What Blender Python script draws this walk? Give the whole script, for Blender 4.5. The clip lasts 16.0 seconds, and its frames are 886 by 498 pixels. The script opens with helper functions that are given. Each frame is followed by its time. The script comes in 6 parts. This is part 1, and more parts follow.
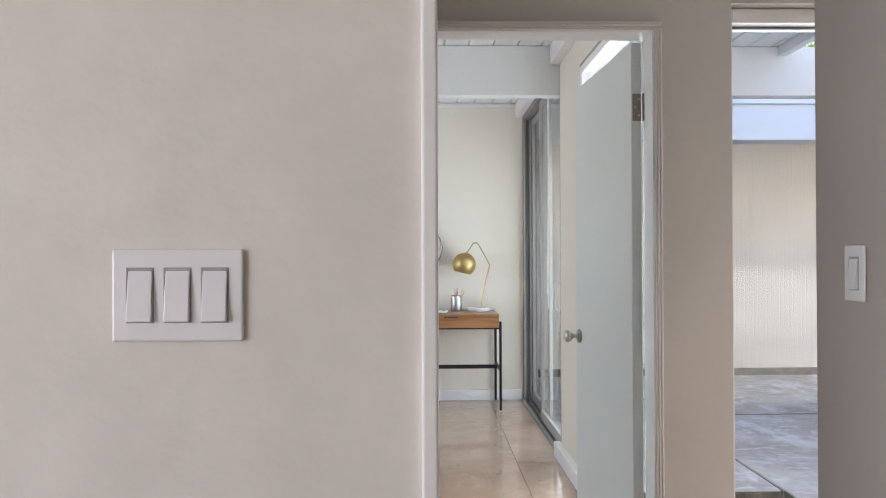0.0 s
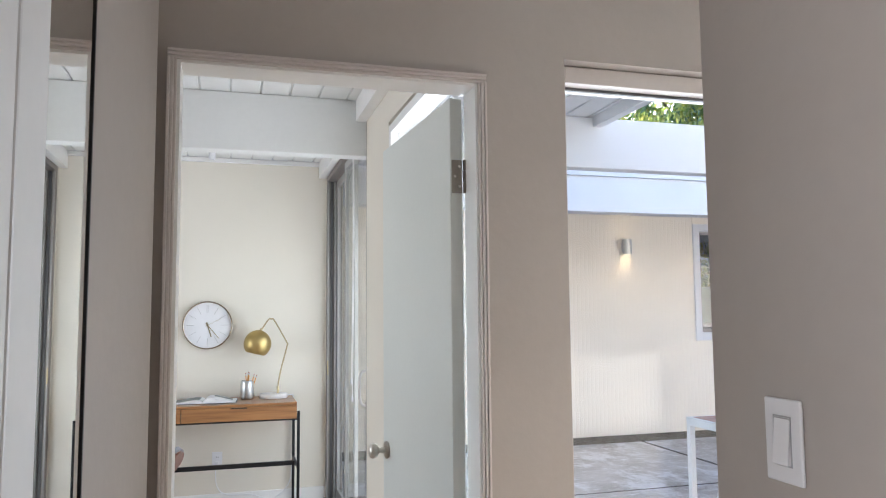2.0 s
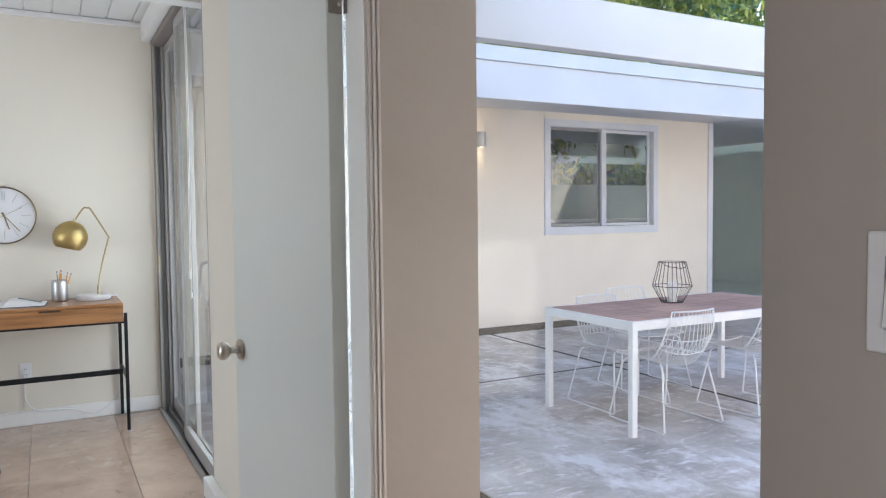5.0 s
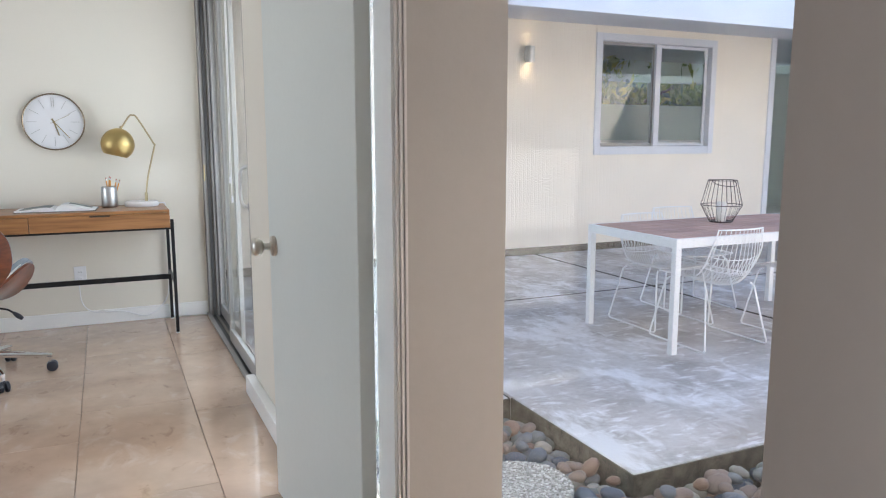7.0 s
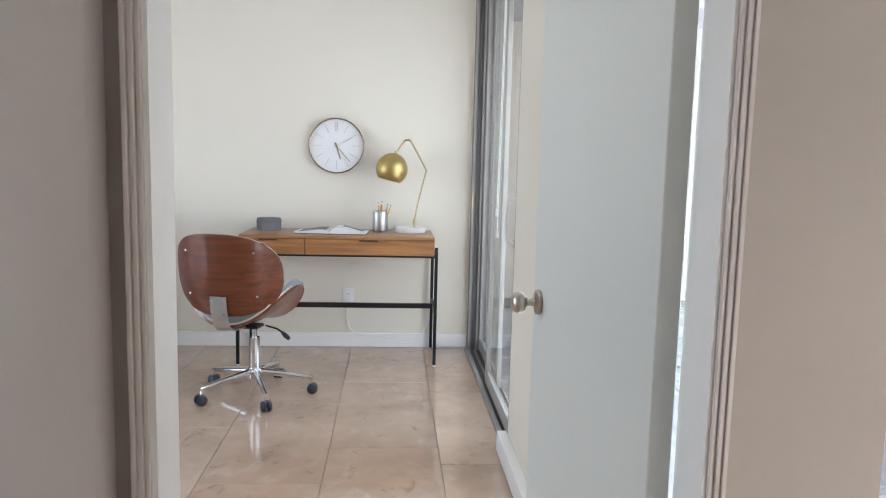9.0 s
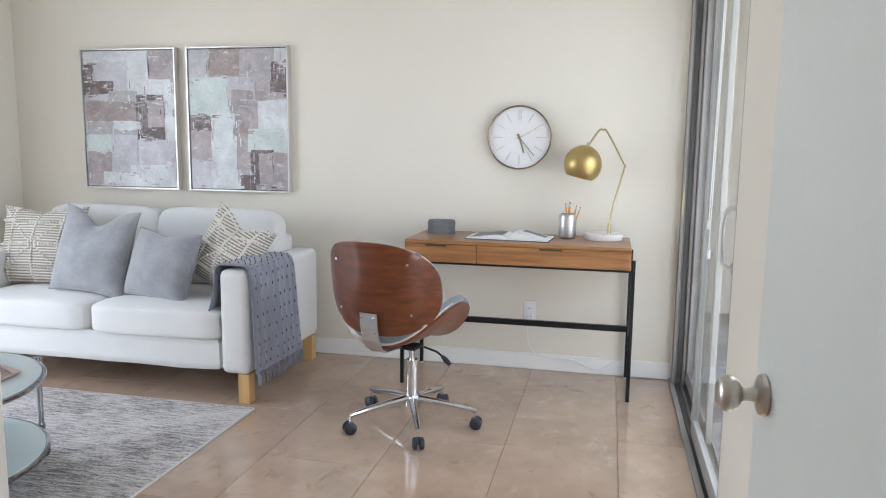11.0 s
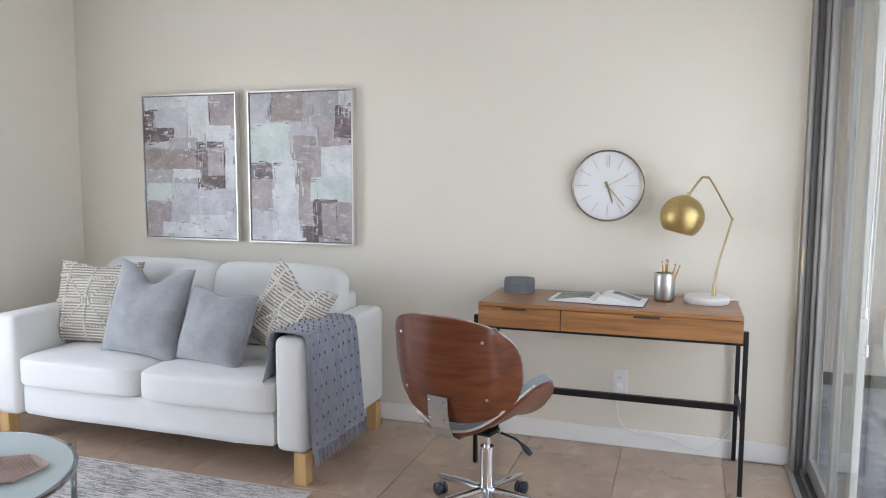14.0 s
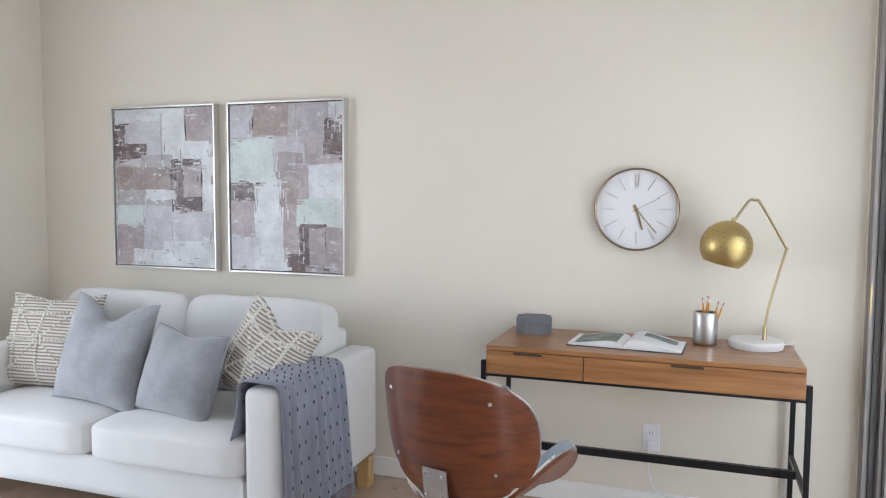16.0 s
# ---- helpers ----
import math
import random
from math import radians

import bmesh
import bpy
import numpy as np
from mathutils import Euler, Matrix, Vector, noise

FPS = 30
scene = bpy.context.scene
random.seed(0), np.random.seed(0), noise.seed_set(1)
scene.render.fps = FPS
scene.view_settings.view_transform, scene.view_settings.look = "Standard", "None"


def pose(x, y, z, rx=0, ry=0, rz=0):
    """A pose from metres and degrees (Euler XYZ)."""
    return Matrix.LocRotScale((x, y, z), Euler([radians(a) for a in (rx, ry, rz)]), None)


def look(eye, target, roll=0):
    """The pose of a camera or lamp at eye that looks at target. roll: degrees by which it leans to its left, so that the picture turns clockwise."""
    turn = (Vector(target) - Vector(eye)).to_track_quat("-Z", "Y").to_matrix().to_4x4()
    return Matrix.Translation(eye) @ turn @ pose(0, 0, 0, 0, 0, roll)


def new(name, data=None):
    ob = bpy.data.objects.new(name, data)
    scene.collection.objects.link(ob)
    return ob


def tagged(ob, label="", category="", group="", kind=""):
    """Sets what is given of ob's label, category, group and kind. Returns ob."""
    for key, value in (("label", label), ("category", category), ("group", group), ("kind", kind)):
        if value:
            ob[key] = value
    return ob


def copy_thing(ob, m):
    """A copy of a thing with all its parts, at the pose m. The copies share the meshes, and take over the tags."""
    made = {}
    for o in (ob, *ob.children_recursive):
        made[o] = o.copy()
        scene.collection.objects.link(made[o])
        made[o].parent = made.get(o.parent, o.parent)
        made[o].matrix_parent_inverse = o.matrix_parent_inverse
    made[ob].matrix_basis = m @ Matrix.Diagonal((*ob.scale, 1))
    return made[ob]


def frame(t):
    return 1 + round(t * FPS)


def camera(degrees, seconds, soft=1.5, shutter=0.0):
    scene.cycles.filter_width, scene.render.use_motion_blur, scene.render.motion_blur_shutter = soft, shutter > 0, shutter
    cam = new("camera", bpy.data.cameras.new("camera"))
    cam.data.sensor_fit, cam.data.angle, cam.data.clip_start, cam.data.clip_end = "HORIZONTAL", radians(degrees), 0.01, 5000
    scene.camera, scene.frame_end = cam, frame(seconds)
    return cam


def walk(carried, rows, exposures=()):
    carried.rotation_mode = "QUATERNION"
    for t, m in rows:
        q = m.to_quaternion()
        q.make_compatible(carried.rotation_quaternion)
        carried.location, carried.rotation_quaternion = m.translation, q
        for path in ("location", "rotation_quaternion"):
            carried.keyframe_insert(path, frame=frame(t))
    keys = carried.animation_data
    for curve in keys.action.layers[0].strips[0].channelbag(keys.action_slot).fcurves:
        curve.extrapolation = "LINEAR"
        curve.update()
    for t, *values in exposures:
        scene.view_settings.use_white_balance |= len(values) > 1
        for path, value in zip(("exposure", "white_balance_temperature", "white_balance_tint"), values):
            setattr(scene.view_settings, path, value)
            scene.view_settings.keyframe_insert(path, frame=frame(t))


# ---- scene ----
cam = camera(62.3, 16.0, soft=1.1)
PATH = [
    (0, (-0.017, -2.645, 1.247), (0.033, -0.646, 1.263), -0.2),
    (0.5, (0.076, -2.538, 1.242), (0.297, -0.55, 1.258), -0.3),
    (1, (0.168, -2.396, 1.27), (0.505, -0.426, 1.322), -0.4),
    (1.5, (0.177, -2.229, 1.326), (0.622, -0.283, 1.44), -0.5),
    (2, (0.126, -2.027, 1.388), (0.679, -0.113, 1.558), -0.5),
    (2.5, (0.129, -1.887, 1.395), (0.779, -0.006, 1.59), -0.3),
    (3, (0.208, -1.737, 1.365), (0.945, 0.113, 1.545), -0.1),
    (3.5, (0.213, -1.642, 1.342), (1.026, 0.181, 1.468), -0.0),
    (4, (0.18, -1.585, 1.325), (1.066, 0.207, 1.378), -0.1),
    (4.2, (0.172, -1.572, 1.317), (1.083, 0.208, 1.341), -0.1),
    (6.3, (0.189, -1.543, 1.228), (1.15, 0.193, 0.974), -0.4),
    (6.5, (0.194, -1.549, 1.219), (1.128, 0.199, 0.947), -0.4),
    (7, (0.231, -1.555, 1.206), (1.056, 0.242, 0.906), -0.0),
    (7.5, (0.265, -1.557, 1.205), (0.914, 0.312, 0.913), 0.4),
    (8, (0.288, -1.424, 1.2), (0.761, 0.5, 0.927), 0.9),
    (8.5, (0.292, -1.261, 1.216), (0.593, 0.7, 0.961), 1.4),
    (9, (0.32, -1.092, 1.225), (0.46, 0.889, 0.986), 1.4),
    (9.2, (0.354, -1.024, 1.224), (0.437, 0.961, 0.992), 1.5),
    (11.3, (0.499, -0.331, 1.246), (-0.037, 1.575, 0.962), 0.4),
    (11.5, (0.538, -0.274, 1.248), (-0.067, 1.61, 0.96), 0.2),
    (12, (0.567, -0.221, 1.242), (-0.179, 1.611, 0.952), 0.1),
    (12.5, (0.534, -0.192, 1.243), (-0.275, 1.615, 0.958), 0.3),
    (13, (0.433, -0.113, 1.254), (-0.354, 1.707, 0.99), 0.5),
    (13.5, (0.337, -0.054, 1.299), (-0.372, 1.803, 1.071), 0.6),
    (14, (0.328, -0.03, 1.356), (-0.297, 1.859, 1.153), 0.2),
    (14.5, (0.328, 0.016, 1.342), (-0.244, 1.926, 1.179), 0.1),
    (15, (0.304, 0.09, 1.337), (-0.262, 2.002, 1.187), 0.0),
    (15.5, (0.249, 0.296, 1.33), (-0.348, 2.199, 1.185), 0.1),
    (16, (0.203, 0.447, 1.353), (-0.449, 2.332, 1.21), 0.3),
]
walk(cam, [(t, look(eye, target, roll)) for t, eye, target, roll in PATH], exposures=[(0, 1.66, 6050, 11), (2, 1.82, 6040, 11), (4, 1.63, 6030, 11), (7, 1.70, 6020, 11), (9, 1.84, 6000, 11.5), (11.5, 1.83, 6120, 12), (12.4, 1.68, 6120, 12.5), (16, 1.75, 6140, 13)])

# ---------------------------------------------------------------- light
world = bpy.data.worlds.new("sky")
scene.world = world
world.use_nodes = True
wn = world.node_tree.nodes
sky = wn.new("ShaderNodeTexSky")
sky.sky_type = "NISHITA"
sky.sun_disc = False
sky.sun_elevation = radians(32)
sky.sun_rotation = radians(20)
world.node_tree.links.new(sky.outputs[0], wn["Background"].inputs[0])
wn["Background"].inputs[1].default_value = 0.15

sun = new("sun", bpy.data.lights.new("sun", "SUN"))
sun.data.energy = 4.5
sun.data.angle = radians(0.6)
sun.data.color = (1.0, 0.94, 0.85)
sun.matrix_world = look((3 + 10 * math.sin(radians(20)), 10, 7), (3, 0, 0.3))


def window_light(name, place, target, w, h, energy, color=(0.93, 0.97, 1.0)):
    """Daylight that comes in through one opening."""
    lamp = new(name, bpy.data.lights.new(name, "AREA"))
    lamp.data.shape, lamp.data.size, lamp.data.size_y = "RECTANGLE", w, h
    lamp.data.energy, lamp.data.color = energy, color
    lamp.matrix_world = look(place, target)
    return lamp


window_light("daylight_slider", (1.02, 2.52, 1.02), (0.0, 2.52, 1.0), 1.3, 1.9, 6.8, (0.92, 0.96, 1.0))
window_light("daylight_pane", (1.02, 0.68, 1.05), (-1.0, 0.95, 1.0), 0.95, 1.8, 8.5, (0.95, 0.97, 1.0))
window_light("daylight_west", (-3.345, 1.55, 1.1), (0.0, 1.75, 1.05), 1.7, 1.9, 12.5, (0.99, 0.99, 1.0))
window_light("daylight_sidelight", (1.95, 0.5, 1.1), (0.4, -1.5, 1.0), 1.4, 2.0, 10.5)
window_light("daylight_room", (-4.0, -4.3, 1.5), (0.2, -2.6, 1.2), 2.6, 1.7, 34, (1.0, 0.93, 0.91))

# ---------------------------------------------------------------- materials


def mat(name, color, rough=0.5, metal=0.0, var=0.06, scale=6.0, fine=90.0, bump=0.05, alt=None, coat=0.0,
        rand=0.0, stretch=(1, 1, 1), sheen=0.0):
    """Paint, wood, cloth or metal with stains at two scales and fine relief."""
    m = bpy.data.materials.new(name)
    m.use_nodes = True
    nt = m.node_tree
    b = nt.nodes["Principled BSDF"]
    co = nt.nodes.new("ShaderNodeTexCoord")
    mp = nt.nodes.new("ShaderNodeMapping")
    mp.inputs["Scale"].default_value = stretch
    nt.links.new(co.outputs["Object"], mp.inputs[0])
    n1 = nt.nodes.new("ShaderNodeTexNoise")
    n1.inputs["Scale"].default_value, n1.inputs["Detail"].default_value = scale, 5
    n2 = nt.nodes.new("ShaderNodeTexNoise")
    n2.inputs["Scale"].default_value, n2.inputs["Detail"].default_value = fine, 3
    for n in (n1, n2):
        nt.links.new(mp.outputs[0], n.inputs["Vector"])
    add = nt.nodes.new("ShaderNodeMath")
    add.operation = "MULTIPLY_ADD"
    add.inputs[1].default_value = 0.35
    nt.links.new(n2.outputs[0], add.inputs[0])
    nt.links.new(n1.outputs[0], add.inputs[2])
    ramp = nt.nodes.new("ShaderNodeValToRGB")
    dark = alt or tuple(c * (1 - var * 2) for c in color)
    light = color if alt else tuple(min(1, c * (1 + var)) for c in color)
    ramp.color_ramp.elements[0].position, ramp.color_ramp.elements[1].position = 0.45, 0.9
    ramp.color_ramp.elements[0].color = (*dark, 1)
    ramp.color_ramp.elements[1].color = (*light, 1)
    nt.links.new(add.outputs[0], ramp.inputs[0])
    out = ramp.outputs[0]
    if rand:
        info = nt.nodes.new("ShaderNodeObjectInfo")
        hsv = nt.nodes.new("ShaderNodeHueSaturation")
        mr = nt.nodes.new("ShaderNodeMapRange")
        mr.inputs[3].default_value, mr.inputs[4].default_value = 1 - rand, 1 + rand
        nt.links.new(info.outputs["Random"], mr.inputs[0])
        nt.links.new(mr.outputs[0], hsv.inputs["Value"])
        nt.links.new(out, hsv.inputs["Color"])
        out = hsv.outputs[0]
    nt.links.new(out, b.inputs["Base Color"])
    b.inputs["Roughness"].default_value, b.inputs["Metallic"].default_value = rough, metal
    b.inputs["Coat Weight"].default_value = coat
    b.inputs["Sheen Weight"].default_value = sheen
    if bump:
        bp = nt.nodes.new("ShaderNodeBump")
        bp.inputs["Strength"].default_value, bp.inputs["Distance"].default_value = bump, 0.01
        nt.links.new(add.outputs[0], bp.inputs["Height"])
        nt.links.new(bp.outputs[0], b.inputs["Normal"])
    return m


def glass_mat(name, color=(0.985, 0.995, 0.99), rough=0.0, mix=0.12):
    m = bpy.data.materials.new(name)
    m.use_nodes = True
    nt = m.node_tree
    tr = nt.nodes.new("ShaderNodeBsdfTransparent")
    tr.inputs[0].default_value = (*color, 1)
    gl = nt.nodes.new("ShaderNodeBsdfGlossy")
    gl.inputs["Roughness"].default_value = rough
    lw = nt.nodes.new("ShaderNodeLayerWeight")
    lw.inputs[0].default_value = 0.5
    pw = nt.nodes.new("ShaderNodeMath")
    pw.operation = "POWER"
    pw.inputs[1].default_value = 4.0
    nt.links.new(lw.outputs["Facing"], pw.inputs[0])
    ad = nt.nodes.new("ShaderNodeMath")
    ad.operation = "MULTIPLY_ADD"
    ad.inputs[1].default_value, ad.inputs[2].default_value = 0.4, mix * 0.25
    nt.links.new(pw.outputs[0], ad.inputs[0])
    mx = nt.nodes.new("ShaderNodeMixShader")
    nt.links.new(ad.outputs[0], mx.inputs[0])
    nt.links.new(tr.outputs[0], mx.inputs[1])
    nt.links.new(gl.outputs[0], mx.inputs[2])
    nt.links.new(mx.outputs[0], nt.nodes["Material Output"].inputs[0])
    return m


M_WALL = mat("wall_paint", (0.765, 0.722, 0.635), 0.75, var=0.02, scale=1.2, fine=160, bump=0.10)
# off-white wall paint darkened: the dimness of the hall is in this colour
M_WALLSHADE = mat("shaded_wall_paint", (0.475, 0.433, 0.398), 0.7, var=0.025, scale=2.5, fine=30, bump=0.22)
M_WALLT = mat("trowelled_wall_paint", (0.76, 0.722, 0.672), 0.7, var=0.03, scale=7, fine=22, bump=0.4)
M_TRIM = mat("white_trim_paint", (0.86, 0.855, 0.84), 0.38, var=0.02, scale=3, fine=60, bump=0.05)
# darker copy of the white trim, for casing and frame that stand unlit
M_TRIMSHADE = mat("shaded_trim_paint", (0.68, 0.63, 0.60), 0.35, var=0.03, scale=3, fine=60, bump=0.05)
M_DOOR = mat("door_paint", (0.70, 0.73, 0.70), 0.42, var=0.02, scale=1.5, fine=50, bump=0.04)
M_CEIL = mat("ceiling_paint", (0.78, 0.79, 0.78), 0.6, var=0.02, scale=3, fine=40, bump=0.05)
M_ALU = mat("grey_aluminium", (0.33, 0.315, 0.30), 0.45, 0.1, var=0.05, fine=120, bump=0.02)
M_DARK = mat("dark_track", (0.13, 0.13, 0.13), 0.5, 0.1)
M_GLASS = glass_mat("window_glass")
M_GLASSG = glass_mat("green_tinted_glass", (0.935, 0.955, 0.945), mix=0.2)
M_GLASSF = glass_mat("reflective_window_glass", mix=0.22)
M_NICKEL = mat("brushed_nickel", (0.60, 0.56, 0.50), 0.28, 1.0, var=0.06, fine=200, bump=0.03)
M_MIRROR = mat("mirror_silver", (0.92, 0.93, 0.92), 0.01, 1.0, var=0.0, bump=0)
M_BRASSHINGE = mat("aged_steel_hinge", (0.30, 0.27, 0.23), 0.4, 1.0, var=0.1)
M_PLASTIC = mat("white_plastic", (0.82, 0.82, 0.84), 0.3, var=0.01, bump=0.0)
M_TILE = mat("porcelain_tile", (0.52, 0.375, 0.275), 0.10, var=0.1, scale=3.0, fine=14, bump=0.015,
             alt=(0.37, 0.27, 0.20), rand=0.05, coat=0.3)


def clouded(m):
    """Each tile takes its own stretch of a clouded, rust-flecked glaze."""
    nt = m.node_tree
    b = nt.nodes["Principled BSDF"]
    info = nt.nodes.new("ShaderNodeObjectInfo")
    sc = nt.nodes.new("ShaderNodeMath")
    sc.operation = "MULTIPLY"
    sc.inputs[1].default_value = 40.0
    nt.links.new(info.outputs["Random"], sc.inputs[0])
    mps = [n for n in nt.nodes if n.type == "MAPPING"]
    for scale, lo, hi, col in ((4.5, 0.50, 0.72, (0.455, 0.33, 0.245)), (7.0, 0.56, 0.74, (0.58, 0.48, 0.40)), (11.0, 0.58, 0.70, (0.25, 0.165, 0.115))):
        old = b.inputs["Base Color"].links[0].from_socket
        co = nt.nodes.new("ShaderNodeTexCoord")
        mp = nt.nodes.new("ShaderNodeMapping")
        mp.inputs["Scale"].default_value = (1.0, 0.7, 1)
        mps.append(mp)
        nt.links.new(co.outputs["Object"], mp.inputs[0])
        nz = nt.nodes.new("ShaderNodeTexNoise")
        nz.inputs["Scale"].default_value, nz.inputs["Detail"].default_value, nz.inputs["Roughness"].default_value = scale, 8, 0.68
        nz.inputs["Distortion"].default_value = 0.6
        nt.links.new(mp.outputs[0], nz.inputs["Vector"])
        ramp = nt.nodes.new("ShaderNodeValToRGB")
        ramp.color_ramp.elements[0].position, ramp.color_ramp.elements[1].position = lo, hi
        ramp.color_ramp.elements[1].color = (0.6, 0.6, 0.6, 1)
        nt.links.new(nz.outputs[0], ramp.inputs[0])
        mx = nt.nodes.new("ShaderNodeMix")
        mx.data_type = "RGBA"
        nt.links.new(ramp.outputs[0], mx.inputs[0])
        nt.links.new(old, mx.inputs[6])
        mx.inputs[7].default_value = (*col, 1)
        nt.links.new(mx.outputs[2], b.inputs["Base Color"])
    for mp in mps:
        nt.links.new(sc.outputs[0], mp.inputs["Location"])


clouded(M_TILE)
M_GROUT = mat("grout", (0.36, 0.285, 0.225), 0.8)
M_CONC = mat("weathered_concrete", (0.60, 0.58, 0.585), 0.75, var=0.2, scale=2.6, fine=30, bump=0.2,
             alt=(0.34, 0.32, 0.31))


def efflorescence(m):
    """Pale scuffed salt marks over the concrete, and rusty damp stains."""
    nt = m.node_tree
    b = nt.nodes["Principled BSDF"]
    for scale, stretch, lo, hi, col in ((1.3, (2.0, 1.0, 1), 0.505, 0.60, (0.80, 0.80, 0.84)), (5.0, (1.0, 3.0, 1), 0.545, 0.62, (0.80, 0.80, 0.84)), (0.9, (1, 1, 1), 0.54, 0.80, (0.25, 0.195, 0.15))):
        old = b.inputs["Base Color"].links[0].from_socket
        co = nt.nodes.new("ShaderNodeTexCoord")
        mp = nt.nodes.new("ShaderNodeMapping")
        mp.inputs["Scale"].default_value = stretch
        mp.inputs["Location"].default_value = (scale, scale * 3, 0)
        nz = nt.nodes.new("ShaderNodeTexNoise")
        nz.inputs["Scale"].default_value, nz.inputs["Detail"].default_value, nz.inputs["Roughness"].default_value = scale, 9, 0.72
        nt.links.new(co.outputs["Object"], mp.inputs[0])
        nt.links.new(mp.outputs[0], nz.inputs["Vector"])
        ramp = nt.nodes.new("ShaderNodeValToRGB")
        ramp.color_ramp.elements[0].position, ramp.color_ramp.elements[1].position = lo, hi
        ramp.color_ramp.elements[1].color = (0.75, 0.75, 0.75, 1)
        nt.links.new(nz.outputs[0], ramp.inputs[0])
        mx = nt.nodes.new("ShaderNodeMix")
        mx.data_type = "RGBA"
        nt.links.new(ramp.outputs[0], mx.inputs[0])
        nt.links.new(old, mx.inputs[6])
        mx.inputs[7].default_value = (*col, 1)
        nt.links.new(mx.outputs[2], b.inputs["Base Color"])
    return m


efflorescence(M_CONC)
M_CONCE = mat("concrete_edge", (0.20, 0.175, 0.14), 0.9, scale=14, fine=60, bump=0.8, alt=(0.07, 0.06, 0.045))
M_EXT = mat("exterior_stucco_board", (0.88, 0.80, 0.70), 0.8, var=0.03, scale=2, fine=70, bump=0.1)


def grooved(m, scale):
    """Narrow upright grooves cut into the boards."""
    nt = m.node_tree
    b = nt.nodes["Principled BSDF"]
    co = nt.nodes.new("ShaderNodeTexCoord")
    wv = nt.nodes.new("ShaderNodeTexWave")
    wv.bands_direction = "X"
    wv.inputs["Scale"].default_value, wv.inputs["Distortion"].default_value = scale, 0.15
    nt.links.new(co.outputs["Object"], wv.inputs["Vector"])
    rp = nt.nodes.new("ShaderNodeValToRGB")
    rp.color_ramp.elements[0].position, rp.color_ramp.elements[1].position = 0.03, 0.15
    nt.links.new(wv.outputs[0], rp.inputs[0])
    bp = nt.nodes.new("ShaderNodeBump")
    bp.inputs["Strength"].default_value, bp.inputs["Distance"].default_value = 0.28, 0.006
    nt.links.new(rp.outputs[0], bp.inputs["Height"])
    nt.links.new(bp.outputs[0], b.inputs["Normal"])


grooved(M_EXT, 6.0)
M_EXTW = mat("exterior_white_paint", (0.72, 0.72, 0.755), 0.6, var=0.03, scale=2, fine=40, bump=0.06)
M_JOINT = mat("dirt_filled_joint", (0.055, 0.045, 0.038), 0.95, var=0.2)
M_SOIL = mat("ground_earth", (0.16, 0.13, 0.10), 0.95, var=0.25, scale=5, fine=50, bump=0.4)

# ---------------------------------------------------------------- mesh helpers


def box(bm, x0, x1, y0, y1, z0, z1, bevel=0.0, seg=2):
    vs = [bm.verts.new((x, y, z)) for z in (z0, z1) for y in (y0, y1) for x in (x0, x1)]
    fs = [bm.faces.new([vs[i] for i in f]) for f in
          ((0, 2, 3, 1), (4, 5, 7, 6), (0, 1, 5, 4), (2, 6, 7, 3), (0, 4, 6, 2), (1, 3, 7, 5))]
    if bevel:
        es = {e for f in fs for e in f.edges}
        bmesh.ops.bevel(bm, geom=list(es), offset=bevel, segments=seg, profile=0.5, affect="EDGES", clamp_overlap=True)
    return vs


def prism(bm, pts, z0, z1):
    lo = [bm.verts.new((x, y, z0)) for x, y in pts]
    hi = [bm.verts.new((x, y, z1)) for x, y in pts]
    n = len(pts)
    bm.faces.new(lo[::-1])
    bm.faces.new(hi)
    for i in range(n):
        bm.faces.new((lo[i], lo[(i + 1) % n], hi[(i + 1) % n], hi[i]))


def lathe(bm, profile, seg=32, m=None):
    """Turns (radius, z) rows round the z axis."""
    rings = []
    for r, z in profile:
        if r < 1e-5:
            rings.append([bm.verts.new((0, 0, z))])
        else:
            rings.append([bm.verts.new((r * math.cos(2 * math.pi * i / seg), r * math.sin(2 * math.pi * i / seg), z))
                          for i in range(seg)])
    for a, b in zip(rings, rings[1:]):
        for i in range(seg):
            j = (i + 1) % seg
            if len(a) == 1 and len(b) > 1:
                bm.faces.new((a[0], b[j], b[i]))
            elif len(b) == 1 and len(a) > 1:
                bm.faces.new((a[i], a[j], b[0]))
            elif len(a) > 1:
                bm.faces.new((a[i], a[j], b[j], b[i]))
    vs = [v for r in rings for v in r]
    if m is not None:
        bmesh.ops.transform(bm, matrix=m, verts=vs)
    return vs


def tube(bm, pts, r, seg=8, closed=False):
    """A round bar along a line of points; r: one radius, or one for each point."""
    pts = [Vector(p) for p in pts]
    n = len(pts)
    rr = r if isinstance(r, (list, tuple)) else [r] * n
    rings = []
    up = Vector((0, 0, 1))
    for i, p in enumerate(pts):
        a = pts[i - 1] if (i or closed) else p
        b = pts[(i + 1) % n] if (i < n - 1 or closed) else p
        d = (b - a).normalized()
        if i == 0:
            side = d.cross(up if abs(d.z) < 0.95 else Vector((1, 0, 0))).normalized()
        else:
            side = (side - d * side.dot(d)).normalized()
        oth = d.cross(side)
        rings.append([bm.verts.new(p + (side * math.cos(2 * math.pi * k / seg) + oth * math.sin(2 * math.pi * k / seg)) * rr[i])
                      for k in range(seg)])
    for i in range(n if closed else n - 1):
        a, b = rings[i], rings[(i + 1) % n]
        for k in range(seg):
            bm.faces.new((a[k], a[(k + 1) % seg], b[(k + 1) % seg], b[k]))
    if not closed:
        bm.faces.new(rings[0][::-1])
        bm.faces.new(rings[-1])


